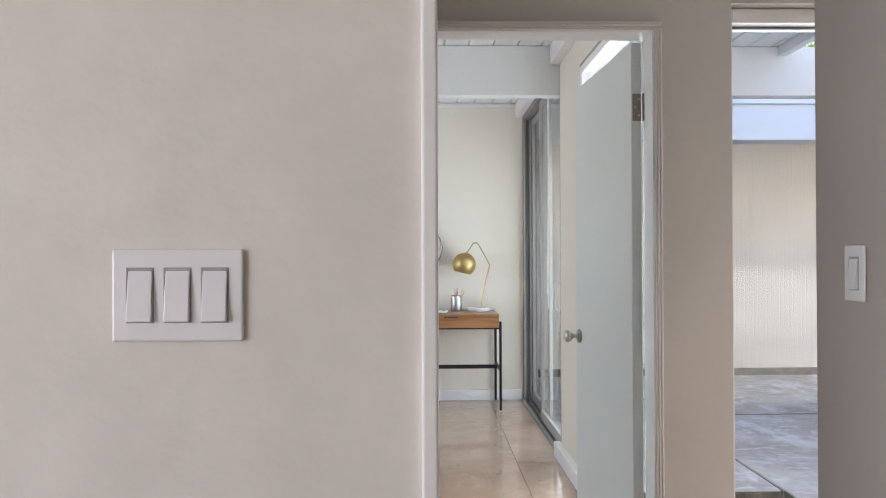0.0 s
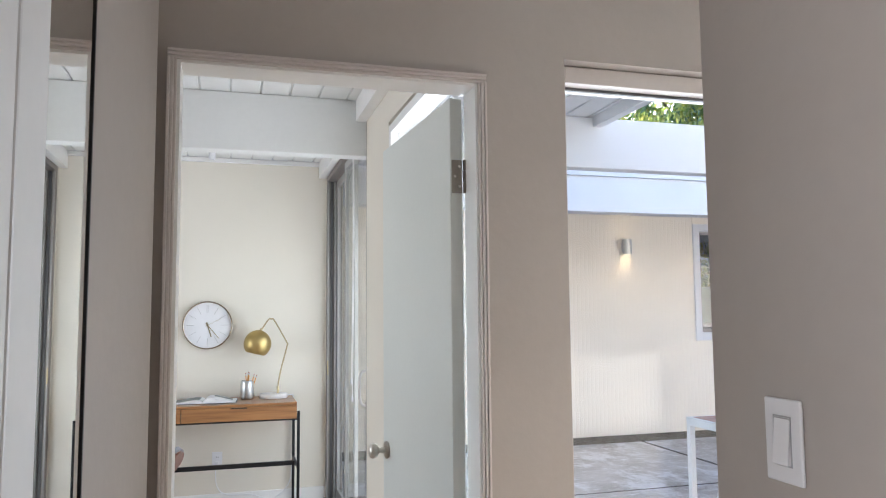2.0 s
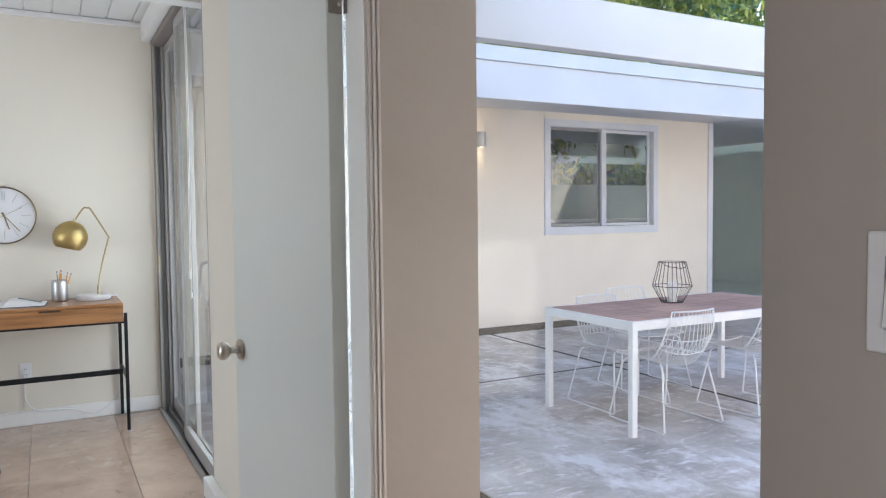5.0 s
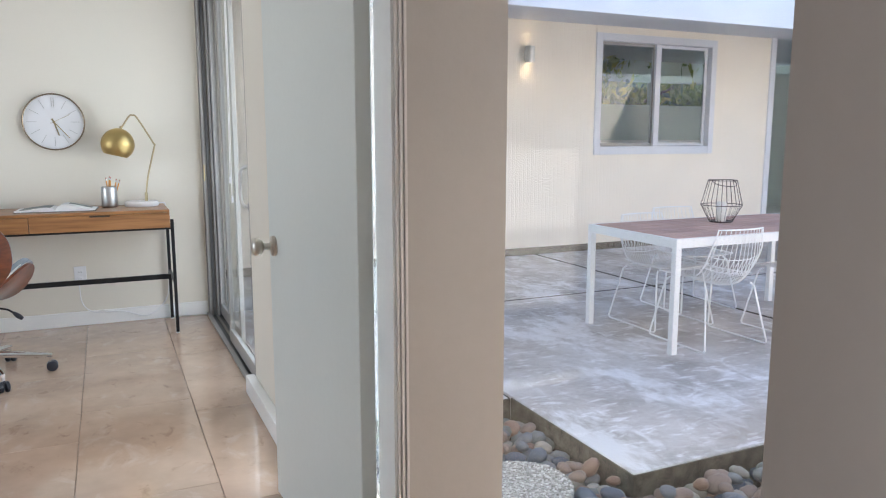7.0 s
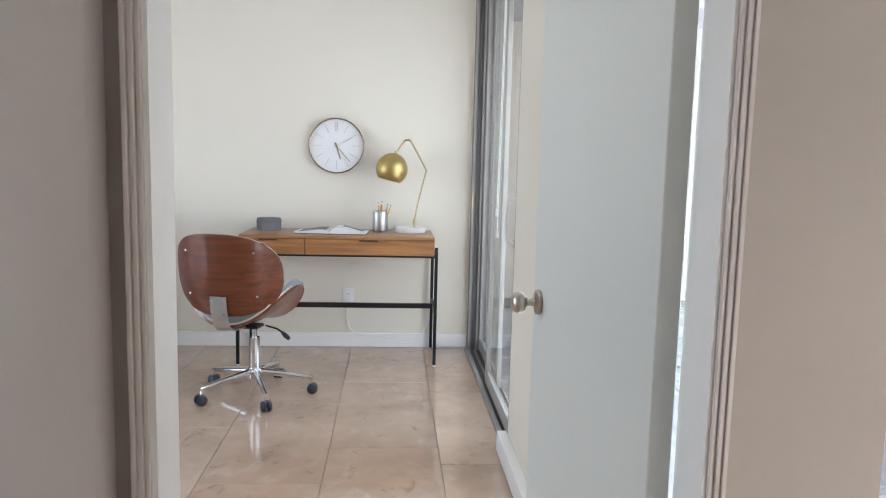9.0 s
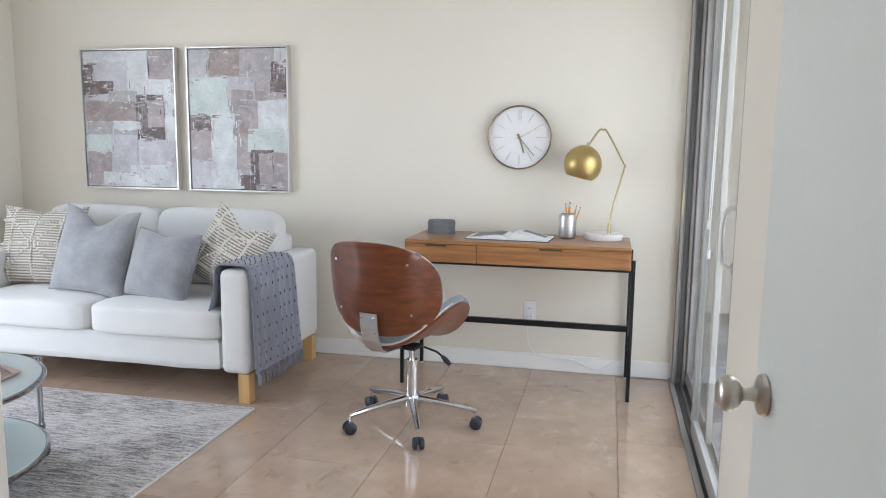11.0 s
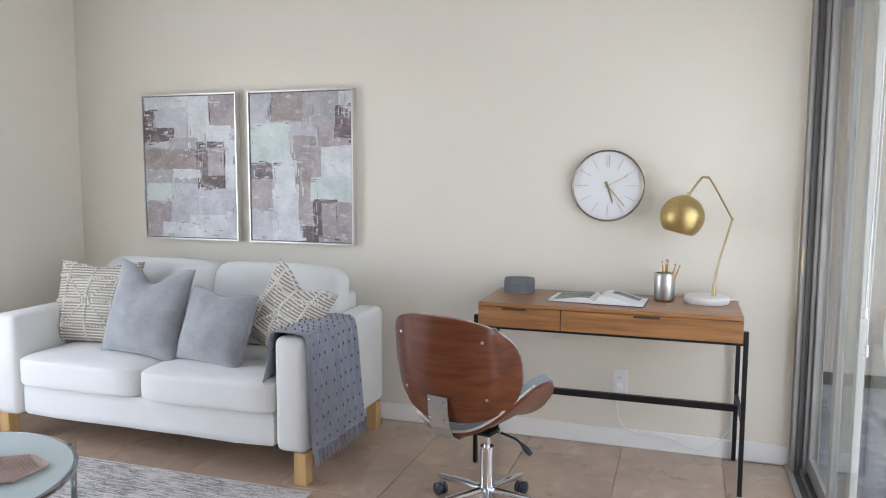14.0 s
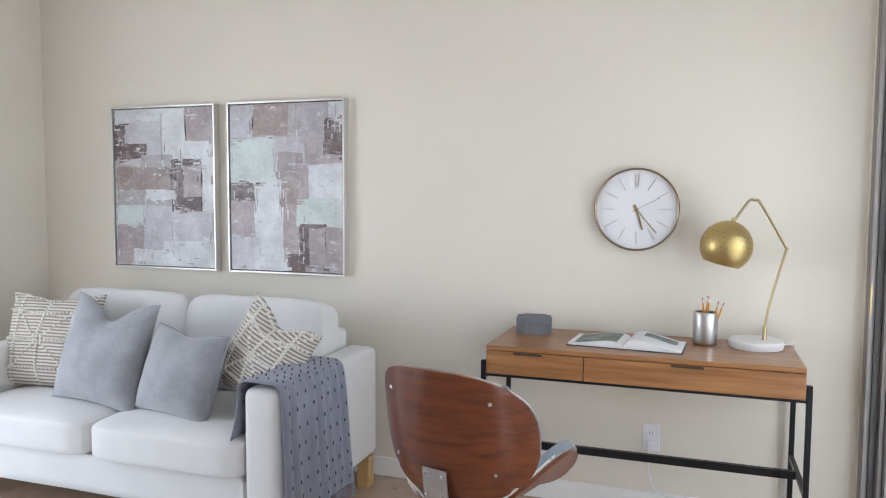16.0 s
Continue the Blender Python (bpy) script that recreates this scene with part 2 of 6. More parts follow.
def smooth_path(pts, k=6):
    """A rounded line through a few points."""
    pts = [Vector(p) for p in pts]
    out = []
    for i in range(len(pts) - 1):
        p0, p1, p2, p3 = pts[max(i - 1, 0)], pts[i], pts[i + 1], pts[min(i + 2, len(pts) - 1)]
        for j in range(k):
            t = j / k
            out.append(0.5 * (2 * p1 + (p2 - p0) * t + (2 * p0 - 5 * p1 + 4 * p2 - p3) * t * t + (3 * p1 - p0 - 3 * p2 + p3) * t ** 3))
    out.append(pts[-1])
    return out


def mesh_of(name, bm, material, smooth=False):
    bmesh.ops.recalc_face_normals(bm, faces=bm.faces)
    me = bpy.data.meshes.new(name)
    bm.to_mesh(me)
    bm.free()
    for p in me.polygons:
        p.use_smooth = smooth
    if smooth:
        me.set_sharp_from_angle(angle=radians(40))
    for x in (material if isinstance(material, (list, tuple)) else [material]):
        me.materials.append(x)
    return me


def part(name, bm, material, parent=None, label="", smooth=False, m=None):
    ob = new(name, mesh_of(name, bm, material, smooth))
    if parent is not None:
        ob.parent = parent
    if m is not None:
        ob.matrix_local = m
    if label:
        ob["label"] = label
    return ob


def thing(name, label, category, m=None, group=""):
    ob = new(name)
    ob.empty_display_size = 0.1
    if m is not None:
        ob.matrix_world = m
    return tagged(ob, label, category, group)


def structure(name, bm, material, label="", category="", smooth=False):
    ob = part(name, bm, material, smooth=smooth)
    return tagged(ob, label, category, kind="structure")


def boxes(*rows, bevel=0.0):
    bm = bmesh.new()
    for r in rows:
        box(bm, *r, bevel=bevel)
    return bm


# ---------------------------------------------------------------- plan, in metres
NORTH, WEST, EAST, CEIL = 3.645, -3.285, 0.822, 2.545
PATIO = -0.185
FAR = 5.94
YF, YB = -0.06, 0.04

structure("wall_north", boxes((-3.39, 0.95, NORTH, NORTH + 0.12, -0.2, CEIL)), M_WALL, "smooth off-white painted office wall", "wall")
structure("wall_west", boxes((-3.39, WEST, 2.47, NORTH, 0, CEIL), (-3.39, WEST, YB, 0.65, 0, CEIL),
                             (-3.39, WEST, 0.65, 2.47, 2.2, CEIL), (-3.39, WEST, 0.65, 2.47, 0, 0.12)), M_WALL,
          "smooth off-white painted side wall", "wall")
DOOR_L, DOOR_R, DOOR_T = -0.017, 0.800, 2.045
SL_L, SL_R, SL_T = 1.105, 2.75, 2.088
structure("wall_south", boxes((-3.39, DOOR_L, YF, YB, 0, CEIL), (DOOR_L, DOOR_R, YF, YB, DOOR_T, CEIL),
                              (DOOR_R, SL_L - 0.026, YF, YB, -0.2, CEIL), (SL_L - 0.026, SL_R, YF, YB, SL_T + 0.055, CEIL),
                              (SL_L - 0.026, SL_R, YF, YB, -0.3, -0.05), (SL_R, 4.0, YF, YB, -0.3, CEIL)), M_WALLSHADE,
          "hall wall with a doorway, its shade painted in as dark beige", "wall")
structure("wall_east", boxes((EAST, 0.95, YB, 0.05, -0.3, CEIL), (EAST, 0.95, 0.05, 1.28, -0.3, 0.09),
                             (EAST, 0.95, 0.05, 1.28, 2.27, CEIL), (EAST, 0.95, 1.28, 1.86, -0.3, CEIL),
                             (EAST, 0.95, 1.86, 3.62, 2.43, CEIL), (EAST, 0.95, 1.86, 3.62, -0.3, -0.02),
                             (EAST, 0.95, 3.62, NORTH, -0.3, CEIL)), M_WALL, "off-white wall between glazed openings", "wall")
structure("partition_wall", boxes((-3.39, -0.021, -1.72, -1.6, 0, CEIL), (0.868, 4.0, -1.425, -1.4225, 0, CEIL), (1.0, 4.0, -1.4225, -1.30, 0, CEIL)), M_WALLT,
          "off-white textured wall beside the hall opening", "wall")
bm = bmesh.new()
prism(bm, [(-0.4, -0.612), (-0.116, -0.612), (-0.058, -0.151), (-0.058, -0.141), (-0.067, -0.141), (-0.067, YF - 0.002), (-0.4, YF - 0.002)], 0, CEIL)
structure("hall_pier", bm, M_WALLSHADE, "pier beside the mirror, its shade painted in as dark beige", "wall")
structure("hall_wall_right", boxes((0.868, 1.0, -1.4225, -1.01, 0, CEIL), (4.0, 4.1, -1.6, 0.04, 0, CEIL)), M_WALLSHADE, "hall wall with a switch, its shade painted in as dark beige", "wall")
structure("closet_back", boxes((-0.4, -0.16, -1.6, -0.612, 0, CEIL)), M_WALLSHADE, "closet recess behind the mirror in the darkened shade colour", "wall")
structure("room_wall", boxes((-4.1, -3.39, -1.72, -1.6, 0, CEIL), (-4.2, -4.1, -3.0, -1.6, 0, CEIL), (4.0, 4.1, -7.1, -1.6, 0, CEIL),
                             (-4.1, 4.0, -7.1, -7.0, 0, CEIL), (-4.2, -4.1, -7.1, -5.6, 0, CEIL), (-4.2, -4.1, -5.6, -3.0, 2.35, CEIL),
                             (-4.2, -4.1, -5.6, -3.0, 0, 0.5)), M_WALL, "off-white walls of the room behind", "wall")

# ceiling of boards that run along the room
bm = bmesh.new()
x = -3.39
while x < 0.94:
    box(bm, x + 0.004, x + 0.148, 0.0, 3.8, CEIL, CEIL + 0.03, 0.004, 1)
    x += 0.152
box(bm, -3.39, 0.95, 0.0, 3.8, CEIL + 0.012, CEIL + 0.06)
structure("ceiling", bm, M_CEIL, "white painted tongue and groove ceiling", "ceiling")
structure("hall_ceiling", boxes((-4.2, 4.1, -7.1, YF, CEIL, CEIL + 0.06)), M_CEIL, "white flat ceiling", "ceiling")

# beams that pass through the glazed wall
# outdoor beams, eaves and roof edge: white with bluish shade mixed into the colour
M_BEAMSHADE = mat("shaded_beam_paint", (0.60, 0.61, 0.66), 0.6, var=0.03, scale=2, fine=40, bump=0.06)
structure("beam_1", boxes((-3.275, 0.93, 1.88, 1.98, 2.236, CEIL - 0.002), bevel=0.004), M_CEIL, "deep white painted ceiling beam", "beam")
structure("beam_3", boxes((0.9305, 9.5, 1.88, 1.98, 2.236, CEIL - 0.002), bevel=0.004), M_BEAMSHADE, "deep white patio beam with blue-grey shade in its colour", "beam")
structure("beam_2", boxes((0.95, 9.5, 3.64, 3.74, 2.236, CEIL), bevel=0.004), M_BEAMSHADE, "deep white patio beam with blue-grey shade in its colour", "beam")
structure("curtain_track", boxes((0.765, EAST, 1.982, NORTH, 2.425, CEIL), (0.765, EAST, YB, 1.878, 2.425, CEIL), bevel=0.003), M_TRIM,
          "white painted track box over the glazing", "trim")
structure("ceiling_ledger", boxes((-3.285, 0.765, NORTH - 0.03, NORTH, CEIL - 0.03, CEIL)), M_TRIM, "thin white ceiling moulding", "trim")

# skirting
bm = boxes((-3.285, EAST, NORTH - 0.014, NORTH, 0, 0.092), (-3.285, -3.271, 2.47, NORTH - 0.014, 0, 0.092), (-3.285, -3.271, YB, 0.65, 0, 0.092),
           bevel=0.004)
structure("baseboard", bm, M_TRIM, "white painted skirting board", "baseboard")

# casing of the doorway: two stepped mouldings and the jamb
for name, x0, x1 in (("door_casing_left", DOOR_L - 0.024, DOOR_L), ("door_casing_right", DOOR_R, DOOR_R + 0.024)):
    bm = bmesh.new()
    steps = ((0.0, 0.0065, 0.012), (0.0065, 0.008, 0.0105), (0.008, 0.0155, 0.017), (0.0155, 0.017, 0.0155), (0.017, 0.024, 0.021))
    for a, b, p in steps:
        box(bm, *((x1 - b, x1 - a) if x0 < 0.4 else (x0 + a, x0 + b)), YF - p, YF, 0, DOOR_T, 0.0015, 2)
    structure(name, bm, M_TRIMSHADE, "moulded door casing, white trim darkened as in shade", "trim")
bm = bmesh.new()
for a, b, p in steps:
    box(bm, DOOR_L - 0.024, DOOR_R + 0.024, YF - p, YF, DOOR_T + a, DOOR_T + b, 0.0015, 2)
structure("door_casing_head", bm, M_TRIMSHADE, "moulded door casing, white trim darkened as in shade", "trim")
structure("door_jamb", boxes((DOOR_L, DOOR_L + 0.008, YF - 0.004, YB + 0.004, 0, DOOR_T), (DOOR_R - 0.006, DOOR_R, YF - 0.004, YB + 0.004, 0, DOOR_T),
                             (DOOR_L + 0.008, DOOR_R - 0.008, YF - 0.004, YB + 0.004, DOOR_T - 0.008, DOOR_T)), M_TRIM, "white painted door jamb", "trim")
# casing at the hall opening, with a rounded bead
bm = bmesh.new()
for a, b, p in ((-1.735, -1.614, 0.0), (-1.614, -1.596, -0.007), (-1.596, -1.545, 0.001), (-1.545, -1.528, -0.008), (-1.528, -1.449, -0.003)):
    box(bm, -0.021, p, a, b, 0, CEIL, 0.004, 3)
structure("opening_casing", bm, M_TRIM, "pale painted casing of the hall opening", "trim")
bm = bmesh.new()
box(bm, SL_L - 0.024, SL_L, -0.012, 0.1, 0, SL_T + 0.053, 0.003)
box(bm, SL_L, SL_R, -0.012, 0.1, SL_T, SL_T + 0.053, 0.003)
box(bm, SL_L, SL_R, -0.012, 0.1, -0.049, 0.001, 0.003)
window_1 = structure("window_1", bm, M_TRIMSHADE, "tall fixed window, its white frame darkened as in shade", "window")
part("pane", boxes((SL_L, SL_R, 0.045, 0.051, 0.001, SL_T)), M_GLASS, window_1)
part("gasket", boxes((SL_L, SL_R, 0.03, 0.044, SL_T - 0.010, SL_T - 0.001)), M_DARK, window_1)

# ---------------------------------------------------------------- floor
structure("floor", boxes((-3.39, EAST, YB, NORTH, -0.2, -0.008), (-4.2, 4.1, -7.1, YB, -0.3, -0.008)), M_GROUT, "floor bed with narrow grout joints", "floor")
floor_ob = bpy.data.objects["floor"]

# ---------------------------------------------------------------- patio
structure("ground", boxes((-200, 200, -200, 300, -0.5, -0.36)), M_SOIL, "bare brown earth under the patio", "ground")
bm = boxes((2.165, 4.88, 0.74, 3.828, -0.36, PATIO), (2.165, 4.88, 3.872, FAR, -0.36, PATIO), (4.928, 11, 0.74, 3.828, -0.36, PATIO),
           (4.928, 11, 3.872, FAR, -0.36, PATIO), (0.95, 2.149, 1.77, FAR, -0.36, PATIO - 0.006), bevel=0.008)
structure("pavement", bm, M_CONC, "weathered stained concrete patio slabs", "pavement")
structure("patio_joint", boxes((4.878, 4.93, 0.75, FAR - 0.02, -0.36, PATIO - 0.0055), (2.165, 11, 3.826, 3.874, -0.36, PATIO - 0.006), (2.1495, 2.157, 1.77, FAR - 0.02, -0.36, PATIO - 0.009)),
          M_JOINT, "dark open joints between the slabs", "pavement")
structure("patio_wall", boxes((0.95, 5.70, FAR, FAR + 0.15, -0.1, 2.7), (7.62, 8.60, FAR, FAR + 0.15, -0.1, 2.7), (5.70, 7.62, FAR, FAR + 0.15, -0.1, 1.0),
                              (5.70, 7.62, FAR, FAR + 0.15, 2.46, 2.7), (8.60, 12, FAR, FAR + 0.15, 2.65, 2.7)), M_EXT,
          "pale cream grooved exterior wall", "wall")
structure("patio_wall_footing", boxes((0.95, 12, FAR - 0.012, FAR + 0.15, -0.36, -0.1)), M_CONCE, "grey concrete footing of the wall", "wall")
structure("patio_roof", boxes((-3.39, 12, 3.60, 9, CEIL, CEIL + 0.12)), M_BEAMSHADE, "white roof edge over the patio wall, coloured as in shade", "roof")
bm = bmesh.new()
x = 0.95
while x < 2.2:
    box(bm, x + 0.004, min(x + 0.148, 2.2), 0.0, 3.6, CEIL, CEIL + 0.03, 0.004, 1)
    x += 0.152
box(bm, 0.95, 2.2, 0, 3.6, CEIL + 0.012, CEIL + 0.1)
structure("eaves", bm, M_BEAMSHADE, "white boarded eaves with blue-grey shade in their colour", "roof")
structure("eaves_fascia", boxes((2.2, 2.26, 0, 3.6, CEIL - 0.06, CEIL + 0.14), bevel=0.004), M_BEAMSHADE, "white eaves fascia with blue-grey shade in its colour", "roof")
structure("hall_roof", boxes((-4.2, 4.1, -7.1, 0.0, CEIL + 0.07, CEIL + 0.16), (-3.39, 0.95, 0, 3.6, CEIL + 0.07, CEIL + 0.16)), M_EXTW, "flat white roof", "roof")

# ---------------------------------------------------------------- more materials


def wood_mat(name, light, dark, rough=0.35, axis=(1.2, 22, 22), coat=0.2, rand=0.0):
    """Veneer with grain along one axis."""
    return mat(name, light, rough, var=0.1, scale=1.6, fine=7, bump=0.03, alt=dark, coat=coat, stretch=axis, rand=rand)


M_OAK = wood_mat("desk_veneer", (0.42, 0.20, 0.075), (0.20, 0.085, 0.03))
M_WALNUT = wood_mat("walnut_veneer", (0.185, 0.050, 0.016), (0.085, 0.021, 0.007), 0.28, (1.2, 14, 30), 0.4)
M_BIRCH = wood_mat("birch_leg", (0.62, 0.40, 0.17), (0.45, 0.27, 0.10), 0.45, (20, 20, 1.5))
M_BLACK = mat("black_powder_coat", (0.007, 0.007, 0.008), 0.4, 0.2, var=0.1)
M_RUBBER = mat("dark_nylon", (0.02, 0.022, 0.032), 0.35, var=0.1)
M_CHROME = mat("polished_chrome", (0.72, 0.73, 0.75), 0.08, 1.0, var=0.02, bump=0)
M_STEEL = mat("satin_steel", (0.60, 0.60, 0.60), 0.36, 1.0, var=0.04, stretch=(1, 1, 30), bump=0.02)
M_BRASS = mat("brushed_brass", (0.55, 0.41, 0.17), 0.42, 1.0, var=0.06, fine=150, bump=0.03)
M_PALEBRASS = mat("pale_brass", (0.46, 0.37, 0.22), 0.30, 1.0, var=0.05)
M_MARBLE = mat("white_marble", (0.82, 0.80, 0.79), 0.3, var=0.05, scale=9, bump=0.0)
M_SOFA = mat("white_cotton", (0.70, 0.695, 0.68), 0.9, var=0.02, scale=5, fine=350, bump=0.10, sheen=0.3)
M_GREYV = mat("grey_velvet", (0.34, 0.345, 0.365), 0.75, var=0.10, scale=9, fine=60, bump=0.15, alt=(0.23, 0.235, 0.25), sheen=0.5)
M_THROW = mat("slate_blue_throw", (0.235, 0.245, 0.30), 0.95, var=0.08, scale=10, fine=250, bump=0.3, sheen=0.3)
M_TUFT = mat("dark_tuft", (0.09, 0.095, 0.13), 0.95)
M_POM = mat("cream_pompom", (0.78, 0.75, 0.69), 0.95)
M_GREYLEATHER = mat("grey_leatherette", (0.21, 0.235, 0.26), 0.5, var=0.08, fine=200, bump=0.08)
M_PIPING = mat("pale_piping", (0.62, 0.60, 0.56), 0.7)
M_PAPER = mat("paper", (0.80, 0.80, 0.80), 0.6, var=0.02, bump=0)
M_INK = mat("printed_grey", (0.30, 0.33, 0.31), 0.5, var=0.35, scale=18, alt=(0.05, 0.07, 0.06))
M_COVER = mat("dark_cover", (0.06, 0.07, 0.09), 0.5)
M_SLATE = mat("grey_woven_box", (0.17, 0.175, 0.185), 0.8, var=0.15, fine=260, bump=0.4)
M_PULL = mat("dark_brown_recess", (0.035, 0.022, 0.014), 0.6)
M_YELLOW = mat("pencil_paint", (0.75, 0.34, 0.05), 0.4)
M_PINK = mat("eraser", (0.55, 0.25, 0.20), 0.7)
M_CLOCKFACE = mat("clock_face", (0.82, 0.82, 0.84), 0.4, var=0.01, bump=0)
M_VASE = mat("tan_ceramic", (0.50, 0.33, 0.195), 0.5, var=0.08, scale=4, fine=60, bump=0.1)
M_SCULPT = mat("white_facets", (0.78, 0.78, 0.82), 0.45, var=0.01, bump=0)
M_TRAY = mat("rose_wicker", (0.45, 0.34, 0.30), 0.7, var=0.15, fine=120, bump=0.3)
M_WHITEMETAL = mat("white_powder_coat", (0.82, 0.83, 0.86), 0.4, var=0.02)
M_SLATWOOD = mat("reddish_slat", (0.50, 0.31, 0.25), 0.6, var=0.15, scale=2, fine=15, stretch=(1, 12, 12), bump=0.1, rand=0.12)
M_WIRE = mat("dark_wire", (0.06, 0.04, 0.04), 0.45, 0.6)
M_WAX = mat("candle_wax", (0.80, 0.78, 0.74), 0.5)
M_AGG = mat("pebble_aggregate", (0.62, 0.60, 0.57), 0.85, var=0.4, scale=60, fine=120, bump=0.9, alt=(0.22, 0.21, 0.20))


def tinted(name, stops, rough=0.6, scale=3.0):
    """One of several stone or leaf colours, piece by piece."""
    m = mat(name, (0.5, 0.5, 0.5), rough, var=0.12, scale=scale * 8, fine=90, bump=0.12)
    nt = m.node_tree
    b = nt.nodes["Principled BSDF"]
    info = nt.nodes.new("ShaderNodeObjectInfo")
    geo = nt.nodes.new("ShaderNodeNewGeometry")
    add = nt.nodes.new("ShaderNodeMath")
    nt.links.new(info.outputs["Random"], add.inputs[0])
    nt.links.new(geo.outputs["Random Per Island"], add.inputs[1])
    fr = nt.nodes.new("ShaderNodeMath")
    fr.operation = "FRACT"
    nt.links.new(add.outputs[0], fr.inputs[0])
    ramp = nt.nodes.new("ShaderNodeValToRGB")
    ramp.color_ramp.interpolation = "CONSTANT"
    el = ramp.color_ramp.elements
    while len(el) < len(stops):
        el.new(0.5)
    for i, c in enumerate(stops):
        el[i].position, el[i].color = i / len(stops), (*c, 1)
    nt.links.new(fr.outputs[0], ramp.inputs[0])
    old = b.inputs["Base Color"].links[0].from_socket
    mx = nt.nodes.new("ShaderNodeMix")
    mx.data_type, mx.blend_type = "RGBA", "MULTIPLY"
    mx.inputs[0].default_value = 1.0
    sc = nt.nodes.new("ShaderNodeMix")
    sc.data_type, sc.blend_type = "RGBA", "ADD"
    sc.inputs[0].default_value = 1.0
    nt.links.new(old, sc.inputs[6])
    sc.inputs[7].default_value = (0.5, 0.5, 0.5, 1)
    nt.links.new(ramp.outputs[0], mx.inputs[6])
    nt.links.new(sc.outputs[2], mx.inputs[7])
    nt.links.new(mx.outputs[2], b.inputs["Base Color"])
    return m


M_STONE = tinted("river_stone", [(0.20, 0.205, 0.225), (0.13, 0.15, 0.19), (0.31, 0.28, 0.245), (0.27, 0.17, 0.12), (0.21, 0.22, 0.225),
                                 (0.36, 0.335, 0.30), (0.09, 0.105, 0.14), (0.27, 0.20, 0.165), (0.17, 0.18, 0.165)], 0.55)
M_LEAF = tinted("leaf", [(0.17, 0.26, 0.08), (0.30, 0.38, 0.09), (0.50, 0.50, 0.12), (0.13, 0.22, 0.14), (0.38, 0.44, 0.18)], 0.5)
tl = M_LEAF.node_tree
lt = tl.nodes.new("ShaderNodeBsdfTranslucent")
lb = tl.nodes["Principled BSDF"]
tl.links.new(lb.inputs["Base Color"].links[0].from_socket, lt.inputs[0])
lm = tl.nodes.new("ShaderNodeMixShader")
lm.inputs[0].default_value = 0.62
tl.links.new(lb.outputs[0], lm.inputs[1])
tl.links.new(lt.outputs[0], lm.inputs[2])
tl.links.new(lm.outputs[0], tl.nodes["Material Output"].inputs[0])
M_BARK = mat("bark", (0.16, 0.12, 0.09), 0.9, var=0.3, scale=8, fine=40, bump=0.6)

# ---------------------------------------------------------------- hall


M_BEZEL = mat("grey_gap", (0.40, 0.40, 0.41), 0.6)


def switch_plate(name, label, m, gangs):
    t = thing(name, label, "light switch", m)
    w = 0.070 + 0.046 * (gangs - 1)
    bm = bmesh.new()
    box(bm, -w / 2, w / 2, 0, 0.006, -0.0575, 0.0575, 0.003, 3)
    part("plate", bm, M_PLASTIC, t)
    for i in range(gangs):
        c = (i - (gangs - 1) / 2) * 0.046
        bm = bmesh.new()
        box(bm, c - 0.0172, c + 0.0172, 0.0058, 0.0068, -0.0345, 0.0345, 0.001, 1)
        part("bezel", bm, M_BEZEL, t, "grey shadow gap round the rocker")
        bm = bmesh.new()
        vs = box(bm, c - 0.0155, c + 0.0155, 0.006, 0.010, -0.0325, 0.0325, 0.0015, 2)
        for v in bm.verts:
            if v.co.y > 0.008:
                v.co.y += 0.0035 * (v.co.z / 0.033) * (-1 if i < gangs - 1 or gangs == 1 else -1.0)
        part("rocker", bm, M_PLASTIC, t)
    return t


# plates face the camera side; local +y points out of the wall
switch_plate("light_switch", "white triple rocker light switch on the off-white wall", pose(-0.324, -1.7205, 1.198, 0, 0, 180), 3)
switch_plate("light_switch", "white single rocker light switch on the shade-darkened hall wall", pose(0.8675, -1.165, 1.206, 0, 0, 90), 1)

mirror = thing("closet_mirror", "tall mirrored closet door with a dark edge", "mirror", pose(-0.119, 0, 0))
part("glass", boxes((-0.006, 0.0, -1.45, -0.622, 0.03, 2.5)), M_MIRROR, mirror, "silvered mirror glass")
part("edge_strip", boxes((-0.010, 0.003, -0.622, -0.6135, 0.03, 2.5)), M_BLACK, mirror, "dark narrow edge strip")
part("back_panel", boxes((-0.03, -0.0065, -1.45, -0.6135, 0.02, 2.51)), M_OAK, mirror, "brown wooden backing")

# ---------------------------------------------------------------- door
bm = bmesh.new()
DW = 0.775
box(bm, -DW, 0, -0.040, 0, 0.012, 2.028, 0.002, 1)
door_1 = structure("door_1", bm, M_DOOR, "pale grey-white flush door standing open", "door")
door_1.matrix_world = pose(0.788, 0.044, 0, 0, 0, -86.5)
ROSE = [(0.0, 0.0), (0.031, 0.0), (0.033, 0.004), (0.031, 0.010), (0.024, 0.013), (0.012, 0.015), (0.010, 0.030), (0.012, 0.036),
        (0.022, 0.042), (0.028, 0.052), (0.0285, 0.060), (0.025, 0.068), (0.016, 0.073), (0.0, 0.074)]
for y, rx in ((-0.040, 90), (0.0, -90)):
    bm = bmesh.new()
    lathe(bm, ROSE, 32, pose(-DW + 0.062, y, 0.868, rx))
    part("door_knob", bm, M_NICKEL, door_1, "brushed nickel round knob and rose", smooth=True)
